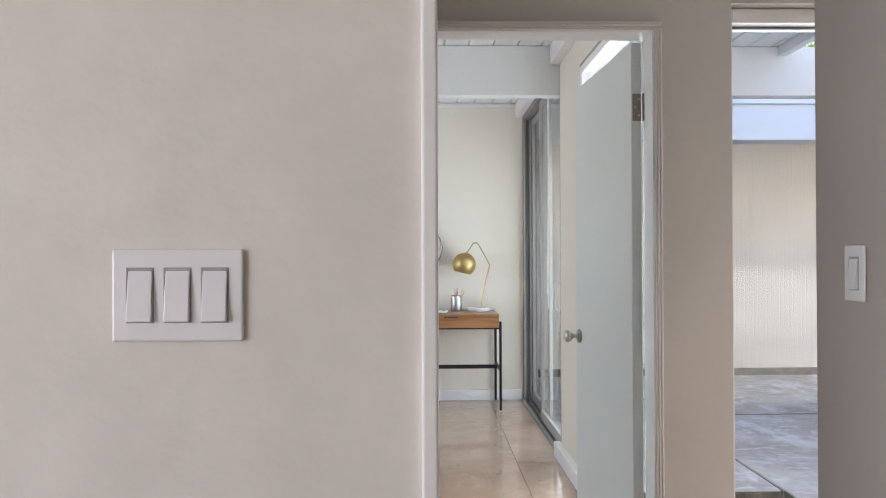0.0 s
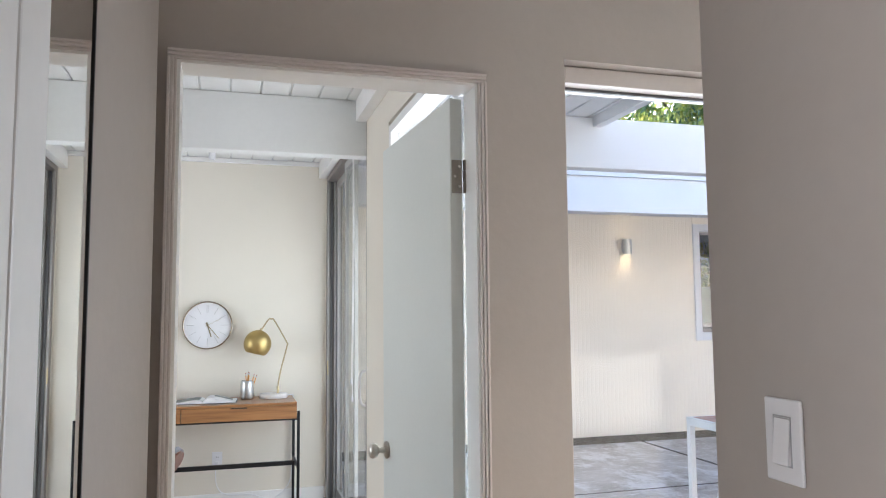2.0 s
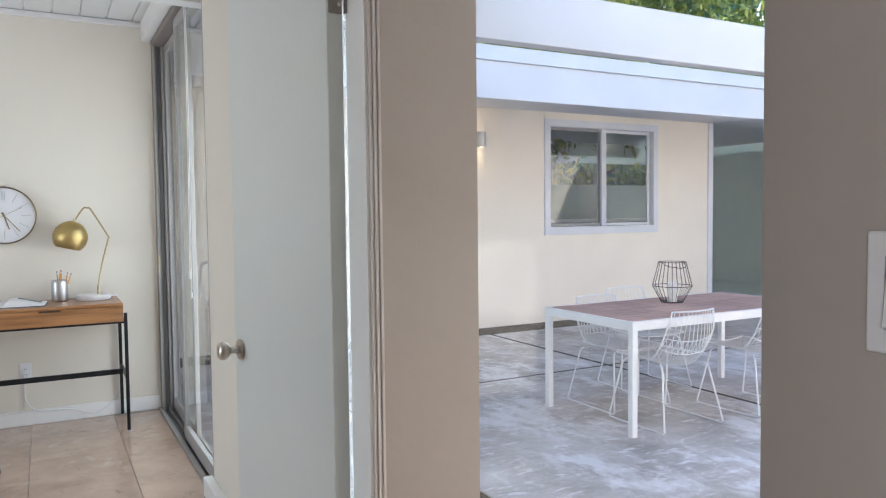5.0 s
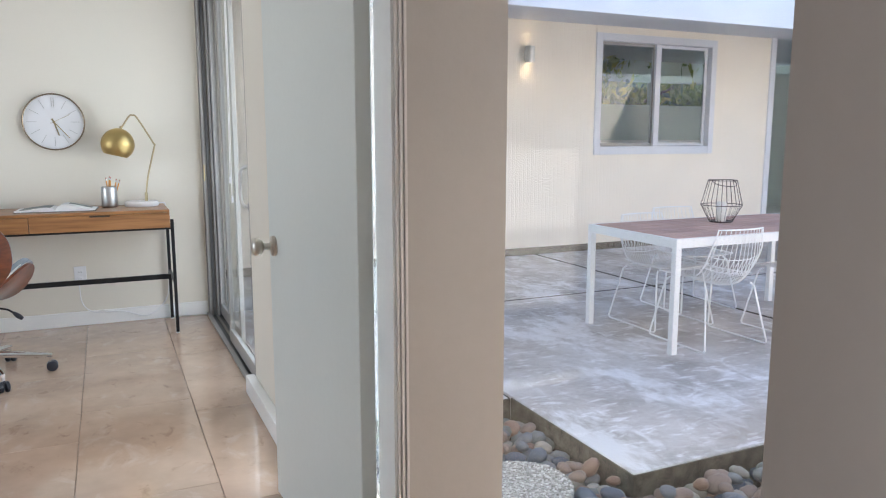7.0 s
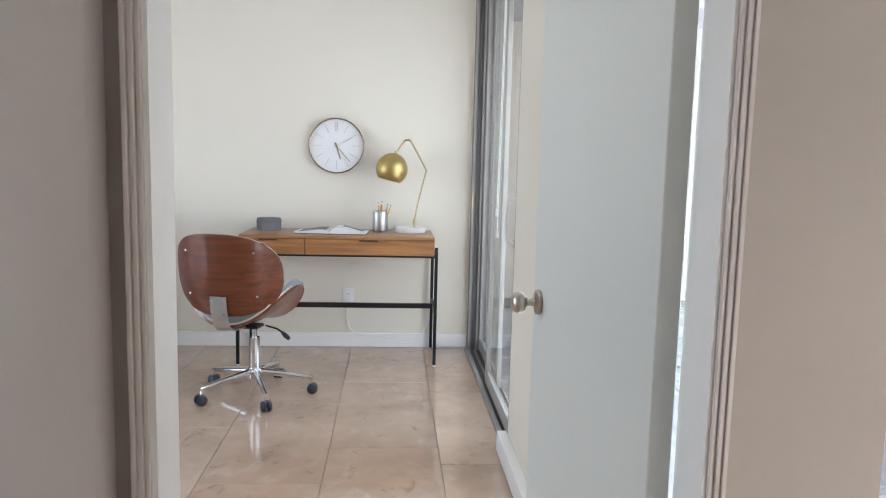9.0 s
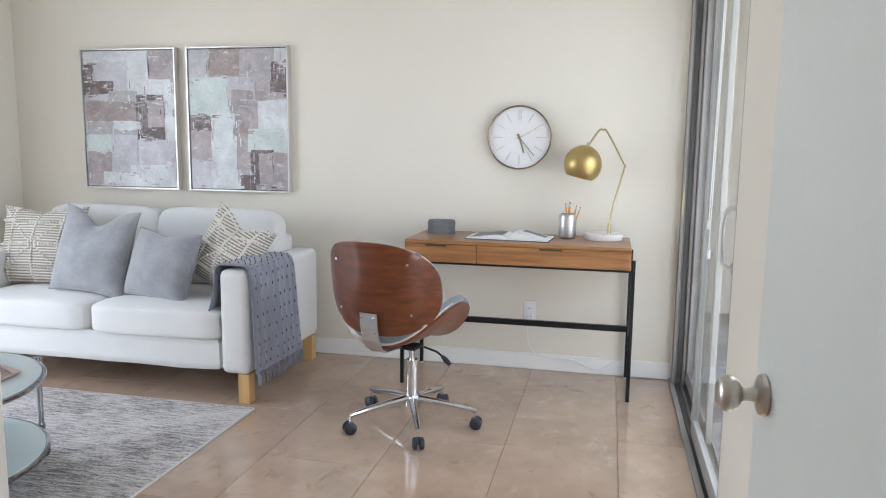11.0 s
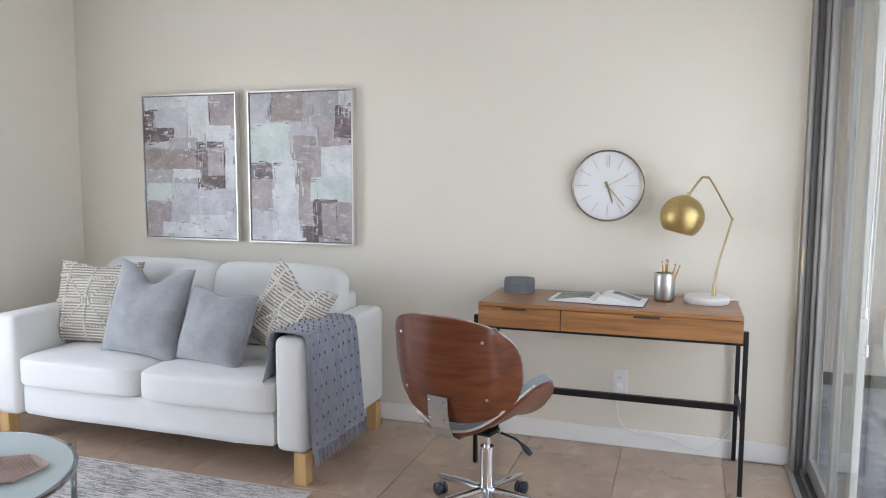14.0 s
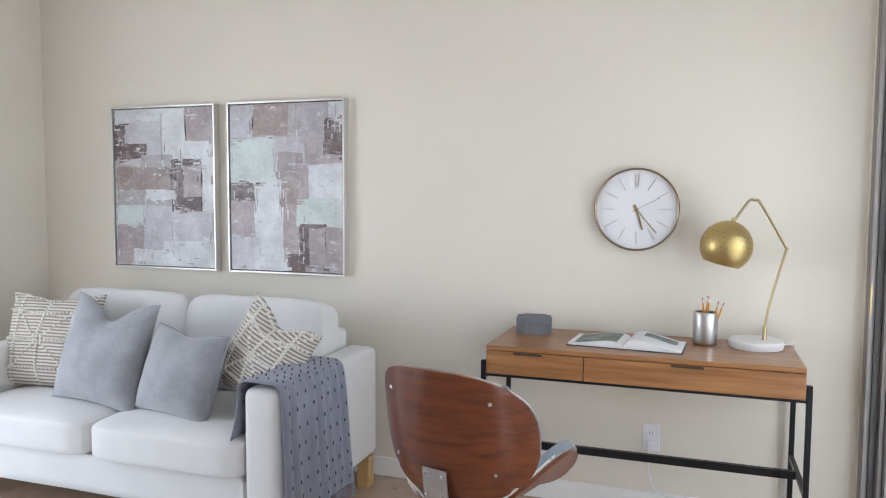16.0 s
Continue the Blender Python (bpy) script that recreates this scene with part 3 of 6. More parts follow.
for z in (0.25, 1.79):
    bm = bmesh.new()
    box(bm, 0.0005, 0.003, -0.036, -0.003, z - 0.05, z + 0.05, 0.001, 1)
    h = part("hinge", bm, M_BRASSHINGE, door_1, "aged steel butt hinge")
    bm = bmesh.new()
    for k in range(3):
        tube(bm, [(0.006, 0.006, z - 0.05 + k * 0.034), (0.006, 0.006, z - 0.05 + k * 0.034 + 0.032)], 0.007, 10)
    part("knuckle", bm, M_BRASSHINGE, h)
    for k, dx in ((-0.03, -0.012), (0.0, -0.026), (0.03, -0.012)):
        bm = bmesh.new()
        lathe(bm, [(0, 0.0025), (0.004, 0.0022), (0.0045, 0.0)], 8, pose(0.003, dx, z + k, 0, 90))
        part("screw", bm, M_NICKEL, h)

# ---------------------------------------------------------------- glazed wall of the office
bm = boxes((0.86, 0.92, 0.05, 0.075, 0.09, 2.27), (0.86, 0.92, 1.235, 1.28, 0.09, 2.27), (0.86, 0.92, 0.075, 1.235, 0.09, 0.13),
           (0.86, 0.92, 0.075, 1.235, 2.22, 2.27), bevel=0.003)
window_2 = structure("window_2", bm, M_TRIM, "fixed floor length window with a white frame", "window")
part("pane", boxes((0.888, 0.894, 0.075, 1.235, 0.13, 2.22)), M_GLASS, window_2)
bm = boxes((0.780, EAST, YB + 0.002, 1.90, 0.0, 0.088), bevel=0.004)
structure("window_curb", bm, M_TRIM, "white painted low curb under the window", "trim")
bm = boxes((EAST - 0.004, 0.856, 1.22, 1.262, 0.09, 2.25), (EAST - 0.004, 0.856, 0.06, 1.22, 2.21, 2.25), bevel=0.003)
structure("window_stop", bm, M_TRIM, "white painted glazing stop", "trim")

M_SASH = mat("pale_grey_sash", (0.40, 0.39, 0.375), 0.4, 0.1, var=0.04, fine=80, bump=0.03)
slider = thing("sliding_door", "pale grey framed sliding glass door to the patio", "sliding door", pose(0, 0, 0))
SB, ST = 0.0, 2.43
bm = boxes((EAST + 0.002, 0.94, 3.58, 3.62, SB, ST), (EAST + 0.002, 0.94, 1.86, 1.885, SB, ST), (EAST + 0.002, 0.94, 1.885, 3.585, ST - 0.04, ST), bevel=0.002)
part("frame", bm, mat("taupe_aluminium", (0.25, 0.225, 0.21), 0.45, 0.1, var=0.04, fine=100, bump=0.02), slider)
bm = boxes((EAST + 0.004, 0.838, 3.556, 3.579, SB, ST - 0.04), (0.875, 0.888, 3.54, 3.579, SB, ST - 0.04))
part("jamb_channel", bm, M_ALU, slider, "grey aluminium jamb channel")
part("strike_plate", boxes((0.8262, 0.8342, 3.5525, 3.5555, 0.92, 1.03), bevel=0.0008), M_PALEBRASS, slider, "small brass strike plate")
part("channel_gap", boxes((0.850, 0.866, 3.572, 3.584, SB, ST - 0.04)), M_DARK, slider, "dark gap in the jamb")
bm = boxes((EAST - 0.012, EAST + 0.012, 1.90, 3.62, -0.004, 0.012), (0.866, 0.874, 1.885, 3.585, -0.004, 0.014), (0.925, 0.94, 1.885, 3.585, -0.004, 0.012))
part("track", bm, M_ALU, slider, "grey aluminium floor track")
part("track_channel", boxes((0.842, 0.925, 1.886, 3.584, -0.018, -0.003)), M_DARK, slider, "dark track channel")


def sash(name, xc, y0, y1, z0, z1, w=0.052, d=0.024):
    bm = boxes((xc - d / 2, xc + d / 2, y0, y0 + w, z0, z1), (xc - d / 2, xc + d / 2, y1 - w, y1, z0, z1),
               (xc - d / 2, xc + d / 2, y0 + w, y1 - w, z0, z0 + 0.075), (xc - d / 2, xc + d / 2, y0 + w, y1 - w, z1 - w, z1), bevel=0.003)
    s = part(name, bm, M_SASH, slider)
    part("pane", boxes((xc - 0.003, xc + 0.003, y0 + w, y1 - w, z0 + 0.075, z1 - w)), M_GLASSG, s)
    return s


inner = sash("inner_sash", 0.858, 1.895, 2.83, 0.016, 2.388)
outer = sash("outer_sash", 0.905, 2.70, 3.56, 0.016, 2.388)
bm = bmesh.new()
tube(bm, smooth_path([(0.846, 1.925, 1.075), (0.805, 1.935, 1.06), (0.795, 1.935, 0.985), (0.805, 1.935, 0.90), (0.846, 1.925, 0.885)], 5), 0.008, 8)
handle = part("handle", bm, M_TRIM, inner, "white curved pull handle", smooth=True)
bm = boxes((0.838, 0.846, 1.905, 1.945, 0.865, 1.09), (0.828, 0.838, 1.912, 1.936, 0.87, 0.905), bevel=0.003)
part("lock_plate", bm, M_ALU, inner, "grey lock plate")

for dy, zb in ((0.0, 0.93), (0.035, 1.02)):
    cord = thing("pull_cord", "thin white curtain cord hanging from the track", "cord", pose(0.775, 1.985 + dy + 0.03, 0), "curtain cords")
    bm = bmesh.new()
    tube(bm, smooth_path([(0, 0, 2.45), (0.004, 0.005, 1.9), (0.0, 0.0, 1.4), (-0.003, 0.01, zb)], 5), 0.0022, 6)
    part("line", bm, M_TRIM, cord, smooth=True)
    bm = bmesh.new()
    lathe(bm, [(0, 0), (0.006, 0.002), (0.005, 0.03), (0, 0.034)], 10, pose(-0.003, 0.01, zb - 0.03))
    part("weight", bm, M_PLASTIC, cord, smooth=True)

# window in the side wall, seen at its edge
bm = boxes((-3.365, -3.275, 0.65, 0.70, 0.12, 2.2), (-3.365, -3.275, 2.42, 2.47, 0.12, 2.2), (-3.365, -3.275, 0.70, 2.42, 0.12, 0.17), (-3.365, -3.275, 0.70, 2.42, 2.15, 2.2), bevel=0.004)
window_3 = structure("window_3", bm, M_TRIM, "large window with a white frame", "window")
part("pane", boxes((-3.33, -3.324, 0.70, 2.42, 0.17, 2.15)), M_GLASS, window_3)
for o in bpy.data.objects:
    if o.name.startswith("pane"):
        o.visible_shadow = False

# ---------------------------------------------------------------- desk
desk = thing("desk", "walnut veneer writing desk on a black metal frame", "desk", pose(0.006, 3.172, 0))
DL, DD, DB, DT = 0.566, 0.455, 0.664, 0.776
bm = boxes((-DL, DL, 0.0, DD, DT - 0.018, DT), bevel=0.003)
part("top", bm, M_OAK, desk)
bm = boxes((-DL, -DL + 0.016, 0.004, DD, DB, DT - 0.018), (DL - 0.016, DL, 0.004, DD, DB, DT - 0.018), (-DL + 0.016, DL - 0.016, 0.02, DD, DB, DB + 0.012),
           (-DL + 0.016, DL - 0.016, DD - 0.012, DD, DB + 0.012, DT - 0.018))
part("carcass", bm, M_OAK, desk)
for x0, x1, px in ((-DL + 0.002, -0.190, -0.40), (-0.186, DL - 0.002, 0.18)):
    bm = boxes((x0, x1, -0.004, 0.018, DB + 0.002, DT - 0.020), bevel=0.002)
    d = part("drawer", bm, M_OAK, desk)
    part("pull", boxes((px - 0.055, px + 0.055, -0.0055, -0.003, DT - 0.030, DT - 0.0215)), M_PULL, d, "dark recessed finger pull")
for x, s in ((-DL - 0.012, -1), (DL + 0.012, 1)):
    for y in (0.012, DD - 0.03):
        bm = bmesh.new()
        box(bm, x - 0.0095, x + 0.0095, y - 0.0095, y + 0.0095, 0.008, 0.715, 0.002, 1)
        leg = part("leg", bm, M_BLACK, desk)
        bm = bmesh.new()
        lathe(bm, [(0, 0), (0.009, 0), (0.009, 0.008), (0, 0.008)], 10, pose(x, y, 0))
        part("foot", bm, M_STEEL, leg, "small grey levelling foot")
    for z in (0.318, 0.645):
        part("side_rail", boxes((x - 0.0085, x + 0.0085, 0.0215, DD - 0.0395, z, z + 0.018)), M_BLACK, desk)
part("stretcher", boxes((-DL - 0.0035, DL + 0.0035, 0.205, 0.225, 0.312, 0.342)), M_BLACK, desk)
part("front_rail", boxes((-DL - 0.0025, DL + 0.0025, 0.006, 0.022, 0.654, 0.6715)), M_BLACK, desk)
DTOP = DT

# ---------------------------------------------------------------- things on the desk
lamp = thing("desk_lamp", "brass desk lamp with a pierced globe shade and marble base", "lamp", pose(0.432, 3.497, DTOP + 0.0005))
bm = bmesh.new()
lathe(bm, [(0, 0), (0.097, 0), (0.100, 0.004), (0.100, 0.027), (0.096, 0.031), (0, 0.031)], 48)
part("base", bm, M_MARBLE, lamp, "round white marble base", smooth=True)
A = [(0.03, 0.0, 0.031), (0.033, 0, 0.10), (0.050, 0, 0.20), (0.094, 0, 0.374), (0.091, 0, 0.396), (0.003, 0, 0.553), (-0.020, 0, 0.568), (-0.043, 0, 0.563), (-0.091, 0, 0.490)]
bm = bmesh.new()
tube(bm, smooth_path(A, 5), 0.0055, 10)
part("arm", bm, M_PALEBRASS, lamp, "bent pale brass rod", smooth=True)
bm = bmesh.new()
lathe(bm, [(0, 0), (0.009, 0), (0.009, 0.05), (0.006, 0.055), (0, 0.055)], 12, pose(0.03, 0, 0.031))
part("collar", bm, M_PALEBRASS, lamp, smooth=True)
bm = bmesh.new()
R = 0.098
prof = [(R * math.sin(a), R * math.cos(a)) for a in [radians(x) for x in range(0, 137, 8)]]
prof += [(r - 0.003 * math.sin(1), z + 0.003) for r, z in prof[::-1][:-1]] + [(0, R - 0.004)]
C = Vector((-0.118, -0.005, 0.389))
tilt = pose(*C, 0, 14, 0)
lathe(bm, prof, 40, tilt)
shade = part("shade", bm, M_BRASS, lamp, "pierced brass globe shade", smooth=True)
bm = bmesh.new()
for k in range(4):
    a = 58 + k * 11
    for i in range(26):
        if (i * 7 + k * 5) % 5 == 0:
            continue
        b = 2 * math.pi * (i + 0.5 * (k % 2)) / 26
        p = Vector((math.sin(radians(a)) * math.cos(b), math.sin(radians(a)) * math.sin(b), math.cos(radians(a)))) * (R + 0.0006)
        q = p.to_track_quat("Z", "Y").to_matrix().to_4x4()
        q.translation = p
        lathe(bm, [(0, 0.0), (0.0018, 0.0), (0.0018, -0.001)], 6, tilt @ q)
part("piercings", bm, M_WIRE, shade, "small dark pierced holes")["kind"] = "stuff"
bm = bmesh.new()
lathe(bm, [(0, 0), (0.008, 0), (0.008, 0.018), (0, 0.02)], 10, pose(*(C + Vector((0.024, 0, 0.094)))))
part("socket_cap", bm, M_PALEBRASS, lamp, smooth=True)
bm = bmesh.new()
tube(bm, smooth_path([(0.096, 0.02, 0.012), (0.13, 0.04, 0.012), (0.146, 0.07, -0.01), (0.148, 0.10, -0.2), (0.146, 0.130, -0.5), (0.12, 0.132, -0.65),
                      (0.0, 0.127, -0.745), (-0.15, 0.122, -0.70), (-0.32, 0.122, -0.69), (-0.388, 0.127, -0.62), (-0.395, 0.130, -0.47)], 6), 0.0036, 6)
part("power_cord", bm, M_PLASTIC, lamp, "white power cord down the wall", smooth=True)

can = thing("pencil_cup", "satin steel pencil cup on the desk", "cup", pose(0.246, 3.490, DTOP + 0.0005))
bm = bmesh.new()
lathe(bm, [(0, 0), (0.040, 0), (0.044, 0.003), (0.0465, 0.012), (0.0465, 0.112), (0.044, 0.126), (0.040, 0.130), (0.037, 0.129), (0.043, 0.11), (0.043, 0.012), (0, 0.006)], 40)
part("body", bm, M_STEEL, can, smooth=True)
for i, (dx, dy, tx, ty, L) in enumerate(((-0.018, 0.0, -4, 6, 0.185), (0.004, 0.012, 3, -5, 0.178), (0.018, -0.006, 9, 12, 0.175), (0.006, -0.016, -7, 3, 0.18), (0.024, 0.01, 5, 18, 0.17))):
    p = thing("pencil", "yellow wooden pencil with an eraser in the cup", "pencil", pose(0.246 + dx * 0.6, 3.490 + dy * 0.6, DTOP + 0.009, tx, ty, 0), "pencils in the cup")
    bm = bmesh.new()
    lathe(bm, [(0, 0), (0.0035, 0.012), (0.0035, L - 0.022)], 6)
    part("shaft", bm, M_YELLOW, p)
    bm = bmesh.new()
    lathe(bm, [(0.0037, L - 0.022), (0.0038, L - 0.010)], 8)
    part("ferrule", bm, M_STEEL, p)
    bm = bmesh.new()
    lathe(bm, [(0.0036, L - 0.010), (0.0035, L - 0.002), (0, L)], 8)
    part("eraser", bm, M_PINK, p)

book = thing("open_book", "open picture book lying on the desk", "book", pose(-0.042, 3.37, DTOP + 0.0005, 0, 0, -4))
for s in (-1, 1):
    bm = boxes((min(0, s * 0.218), max(0, s * 0.218), -0.105, 0.115, 0, 0.003), bevel=0.001)
    part("cover", bm, M_COVER, book)
    bm = bmesh.new()
    n = 14
    lo, hi = [], []
    for i in range(n + 1):
        u = i / n
        x = s * 0.212 * u
        h = 0.006 + 0.033 * math.sin(math.pi * min(1, u * 1.15) ** 0.6) * (1.0 if s > 0 else 0.55) * (1 - 0.45 * u)
        for y in (-0.10, 0.11):
            lo.append(bm.verts.new((x, y, 0.0032)))
            hi.append(bm.verts.new((x, y, 0.0035 + h)))
    for i in range(n):
        a, b, c, d = 2 * i, 2 * i + 1, 2 * i + 3, 2 * i + 2
        bm.faces.new((hi[a], hi[b], hi[c], hi[d]))
        bm.faces.new((lo[a], lo[b], lo[c], lo[d]))
        bm.faces.new((lo[a], hi[a], hi[d], lo[d]))
        bm.faces.new((lo[b], hi[b], hi[c], lo[c]))
    bm.faces.new((lo[2 * n], hi[2 * n], hi[2 * n + 1], lo[2 * n + 1]))
    part("page_block", bm, M_PAPER, book, smooth=True)
    bm = bmesh.new()
    g = []
    u0, u1, v0, v1 = (0.12, 0.9, -0.085, 0.095) if s < 0 else (0.30, 0.88, 0.01, 0.085)
    for i in range(9):
        u = u0 + (u1 - u0) * i / 8
        h = 0.006 + 0.033 * math.sin(math.pi * min(1, u * 1.15) ** 0.6) * (1.0 if s > 0 else 0.55) * (1 - 0.45 * u)
        g.append([bm.verts.new((s * 0.212 * u, y, 0.0046 + h)) for y in (v0, v1)])
    for a, b in zip(g, g[1:]):
        bm.faces.new((a[0], a[1], b[1], b[0]))
    part("picture", bm, M_INK, book, "dark green printed photograph")

bx = thing("keepsake_box", "small grey faceted lidded box on the desk", "box", pose(-0.44, 3.50, DTOP + 0.0005, 0, 0, 8))
for nm, z0, z1, k in (("body", 0, 0.048, 1.0), ("lid", 0.0495, 0.072, 1.03)):
    bm = bmesh.new()
    w, d, c = 0.074 * k, 0.056 * k, 0.036
    prism(bm, [(-w + c, -d), (w - c, -d), (w, -d + c), (w, d - c), (w - c, d), (-w + c, d), (-w, d - c), (-w, -d + c)], z0, z1)
    if nm == "lid":
        for v in bm.verts:
            if v.co.z > 0.06:
                v.co.x *= 0.93
                v.co.y *= 0.93
    part(nm, bm, M_SLATE, bx)

clock = thing("wall_clock", "round white wall clock with a brass rim", "clock", pose(-0.037, NORTH - 0.0005, 1.303, 90, 0, 0))
bm = bmesh.new()
lathe(bm, [(0, 0), (0.165, 0), (0.1725, 0.006), (0.1745, 0.020), (0.1735, 0.040), (0.170, 0.044), (0.1665, 0.042), (0.1655, 0.024)], 72)
part("rim", bm, mat("bronze_rim", (0.30, 0.23, 0.16), 0.35, 1.0), clock, "bronze rim", smooth=True)
bm = bmesh.new()
lathe(bm, [(0.1664, 0.023), (0, 0.023)], 64)
part("dial", bm, M_CLOCKFACE, clock)
for k in range(12):
    a = radians(90 - 30 * k)
    for off in ((-0.006, 0.006) if k == 0 else (0.0,)):
        bm = bmesh.new()
        box(bm, 0.092, 0.148, off - 0.0014, off + 0.0014, 0.0234, 0.0262)
        part("hour_mark", bm, M_STEEL, clock, m=pose(0, 0, 0, 0, 0, math.degrees(a)))
for nm, ang, L, w in (("hour_hand", 90 - 163, 0.088, 0.0035), ("minute_hand", 90 - 140, 0.128, 0.0022), ("second_hand", 90 - 63, 0.105, 0.0009)):
    bm = boxes((-0.022, L, -w, w, 0.027, 0.0285))
    part(nm, bm, M_PALEBRASS, clock, m=pose(0, 0, 0.001 * L * 10, 0, 0, ang))
bm = bmesh.new()
lathe(bm, [(0.007, 0.026), (0.007, 0.033), (0, 0.034)], 12)
part("hub", bm, M_PALEBRASS, clock)

outlet = thing("wall_outlet", "white wall socket with a plug in it", "socket", pose(0.045, NORTH - 0.0005, 0.330, 0, 0, 180))
bm = boxes((-0.036, 0.036, 0, 0.006, -0.058, 0.058), bevel=0.003)
part("plate", bm, M_PLASTIC, outlet)
for z in (-0.02, 0.02):
    bm = bmesh.new()
    box(bm, -0.016, 0.016, 0.006, 0.0085, z - 0.014, z + 0.014, 0.003, 2)
    s = part("receptacle", bm, M_PLASTIC, outlet)
    for x in (-0.006, 0.006):
        part("slot", boxes((x - 0.001, x + 0.001, 0.0083, 0.0088, z - 0.004, z + 0.005)), M_BLACK, s)
part("plug", boxes((-0.012, 0.012, 0.009, 0.034, -0.034, -0.008), bevel=0.004), M_PLASTIC, outlet)

# ---------------------------------------------------------------- office chair
chair = thing("office_chair", "walnut shell swivel chair with grey padding on castors", "chair", pose(-0.376, 2.655, 0, 0, 0, -14.4))


def shell(bm, fn, nu=18, nv=14, thick=0.012):
    """A closed curved board: fn(u, v) gives a point; thickness goes along its normal."""
    front, back = [], []
    for i in range(nu + 1):
        fa, ba = [], []
        for j in range(nv + 1):
            u, v = -1 + 2 * i / nu, -1 + 2 * j / nv
            p = fn(u, v)
            e = 1e-3
            du = fn(min(u + e, 1), v) - fn(max(u - e, -1), v)
            dv = fn(u, min(v + e, 1)) - fn(u, max(v - e, -1))
            nn = du.cross(dv)
            nn = nn.normalized() if nn.length > 1e-9 else Vector((0, 0, 1))
            fa.append(bm.verts.new(p + nn * thick / 2))
            ba.append(bm.verts.new(p - nn * thick / 2))
        front.append(fa)
        back.append(ba)
    for i in range(nu):
        for j in range(nv):
            bm.faces.new((front[i][j], front[i + 1][j], front[i + 1][j + 1], front[i][j + 1]))
            bm.faces.new((back[i][j], back[i][j + 1], back[i + 1][j + 1], back[i + 1][j]))
    for i in range(nu):
        for j in (0, nv):
            bm.faces.new((front[i][j], front[i + 1][j], back[i + 1][j], back[i][j]))
    for j in range(nv):
        for i in (0, nu):
            bm.faces.new((front[i][j], front[i][j + 1], back[i][j + 1], back[i][j]))


def oval(u, v, e=2.6):
    """A square drawn in to a full, rounded oval."""
    big, length = max(abs(u), abs(v)), (abs(u) ** e + abs(v) ** e) ** (1 / e)
    k = big / length if length > 1e-9 else 1.0
    return u * k, v * k


def back_at(a, b, off=0.0, k=1.0):
    w = 0.274 * k
    return Vector((-0.072 + a * w, -0.260 + 0.147 * abs(a) ** 2.2 - 0.027 * b + 0.038 * max(0, -b) ** 2 + off, 0.653 + b * 0.204 * k))


def back_fn(off=0.0, k=1.0):
    return lambda u, v: back_at(*oval(u, v), off, k)


def seat_fn(off=0.0, k=1.0):
    def f(u, v):
        a, b = oval(u, v, 2.35)
        z = 0.382 + 0.195 * abs(a) ** 2.2 * (1 - 0.1 * b) - 0.035 * max(0, b) ** 2 + 0.012 * max(0, -b) ** 2 + off
        return Vector((-0.062 + a * 0.288 * k, 0.045 + b * 0.235 * k, z))
    return f


bm = bmesh.new()
shell(bm, back_fn(), thick=0.012)
backr = part("backrest", bm, M_WALNUT, chair, "curved walnut plywood backrest", smooth=True)
bm = bmesh.new()
shell(bm, back_fn(0.018, 0.972), thick=0.024)
part("back_pad", bm, M_GREYLEATHER, backr, "grey upholstered pad", smooth=True)
bm = bmesh.new()
shell(bm, seat_fn(), thick=0.013)
seat = part("seat", bm, M_WALNUT, chair, "curved walnut plywood seat", smooth=True)
bm = bmesh.new()
shell(bm, seat_fn(0.022, 0.965), thick=0.030)
part("seat_pad", bm, M_GREYLEATHER, seat, "grey upholstered pad", smooth=True)
bm = bmesh.new()
f = seat_fn(0.012, 0.985)
rim = [f(-1 + 2 * i / 16, -1) for i in range(16)] + [f(1, -1 + 2 * i / 16) for i in range(16)] + [f(1 - 2 * i / 16, 1) for i in range(16)] + [f(-1, 1 - 2 * i / 16) for i in range(16)]
tube(bm, rim, 0.005, 6, True)
part("piping", bm, M_PIPING, seat, "pale piping round the seat", smooth=True)
f = back_fn(0.012, 0.985)
rim = [f(-1 + 2 * i / 16, -1) for i in range(16)] + [f(1, -1 + 2 * i / 16) for i in range(16)] + [f(1 - 2 * i / 16, 1) for i in range(16)] + [f(-1, 1 - 2 * i / 16) for i in range(16)]
bm = bmesh.new()
tube(bm, rim, 0.0028, 6, True)
part("piping", bm, M_PIPING, backr, "pale piping round the backrest", smooth=True)
for a, b in ((-0.63, 0.562), (0.63, 0.562), (-0.63, -0.50), (0.63, -0.50)):
    p = back_at(a, b)
    bm = bmesh.new()
    lathe(bm, [(0, 0.004), (0.005, 0.003), (0.006, 0.0)], 12, pose(p.x + 0.003 * a, p.y - 0.006, p.z, 90, 0, 30 * a))
    part("bolt", bm, M_STEEL, backr, smooth=True)
bm = bmesh.new()
pl = [(-0.2495, 0.552), (-0.2435, 0.490), (-0.227, 0.430), (-0.205, 0.392), (-0.165, 0.368), (-0.03, 0.361)]
for a, b in zip(pl, pl[1:]):
    vs = [bm.verts.new((x, y, z)) for y, z in (a, b) for x in (-0.113, -0.029)]
    bm.faces.new((vs[0], vs[1], vs[3], vs[2]))
bmesh.ops.remove_doubles(bm, verts=bm.verts, dist=1e-5)
br = part("back_bracket", bm, M_STEEL, chair, "bent steel back bracket")
md = br.modifiers.new("thick", "SOLIDIFY")
md.thickness, md.offset = 0.005, 0
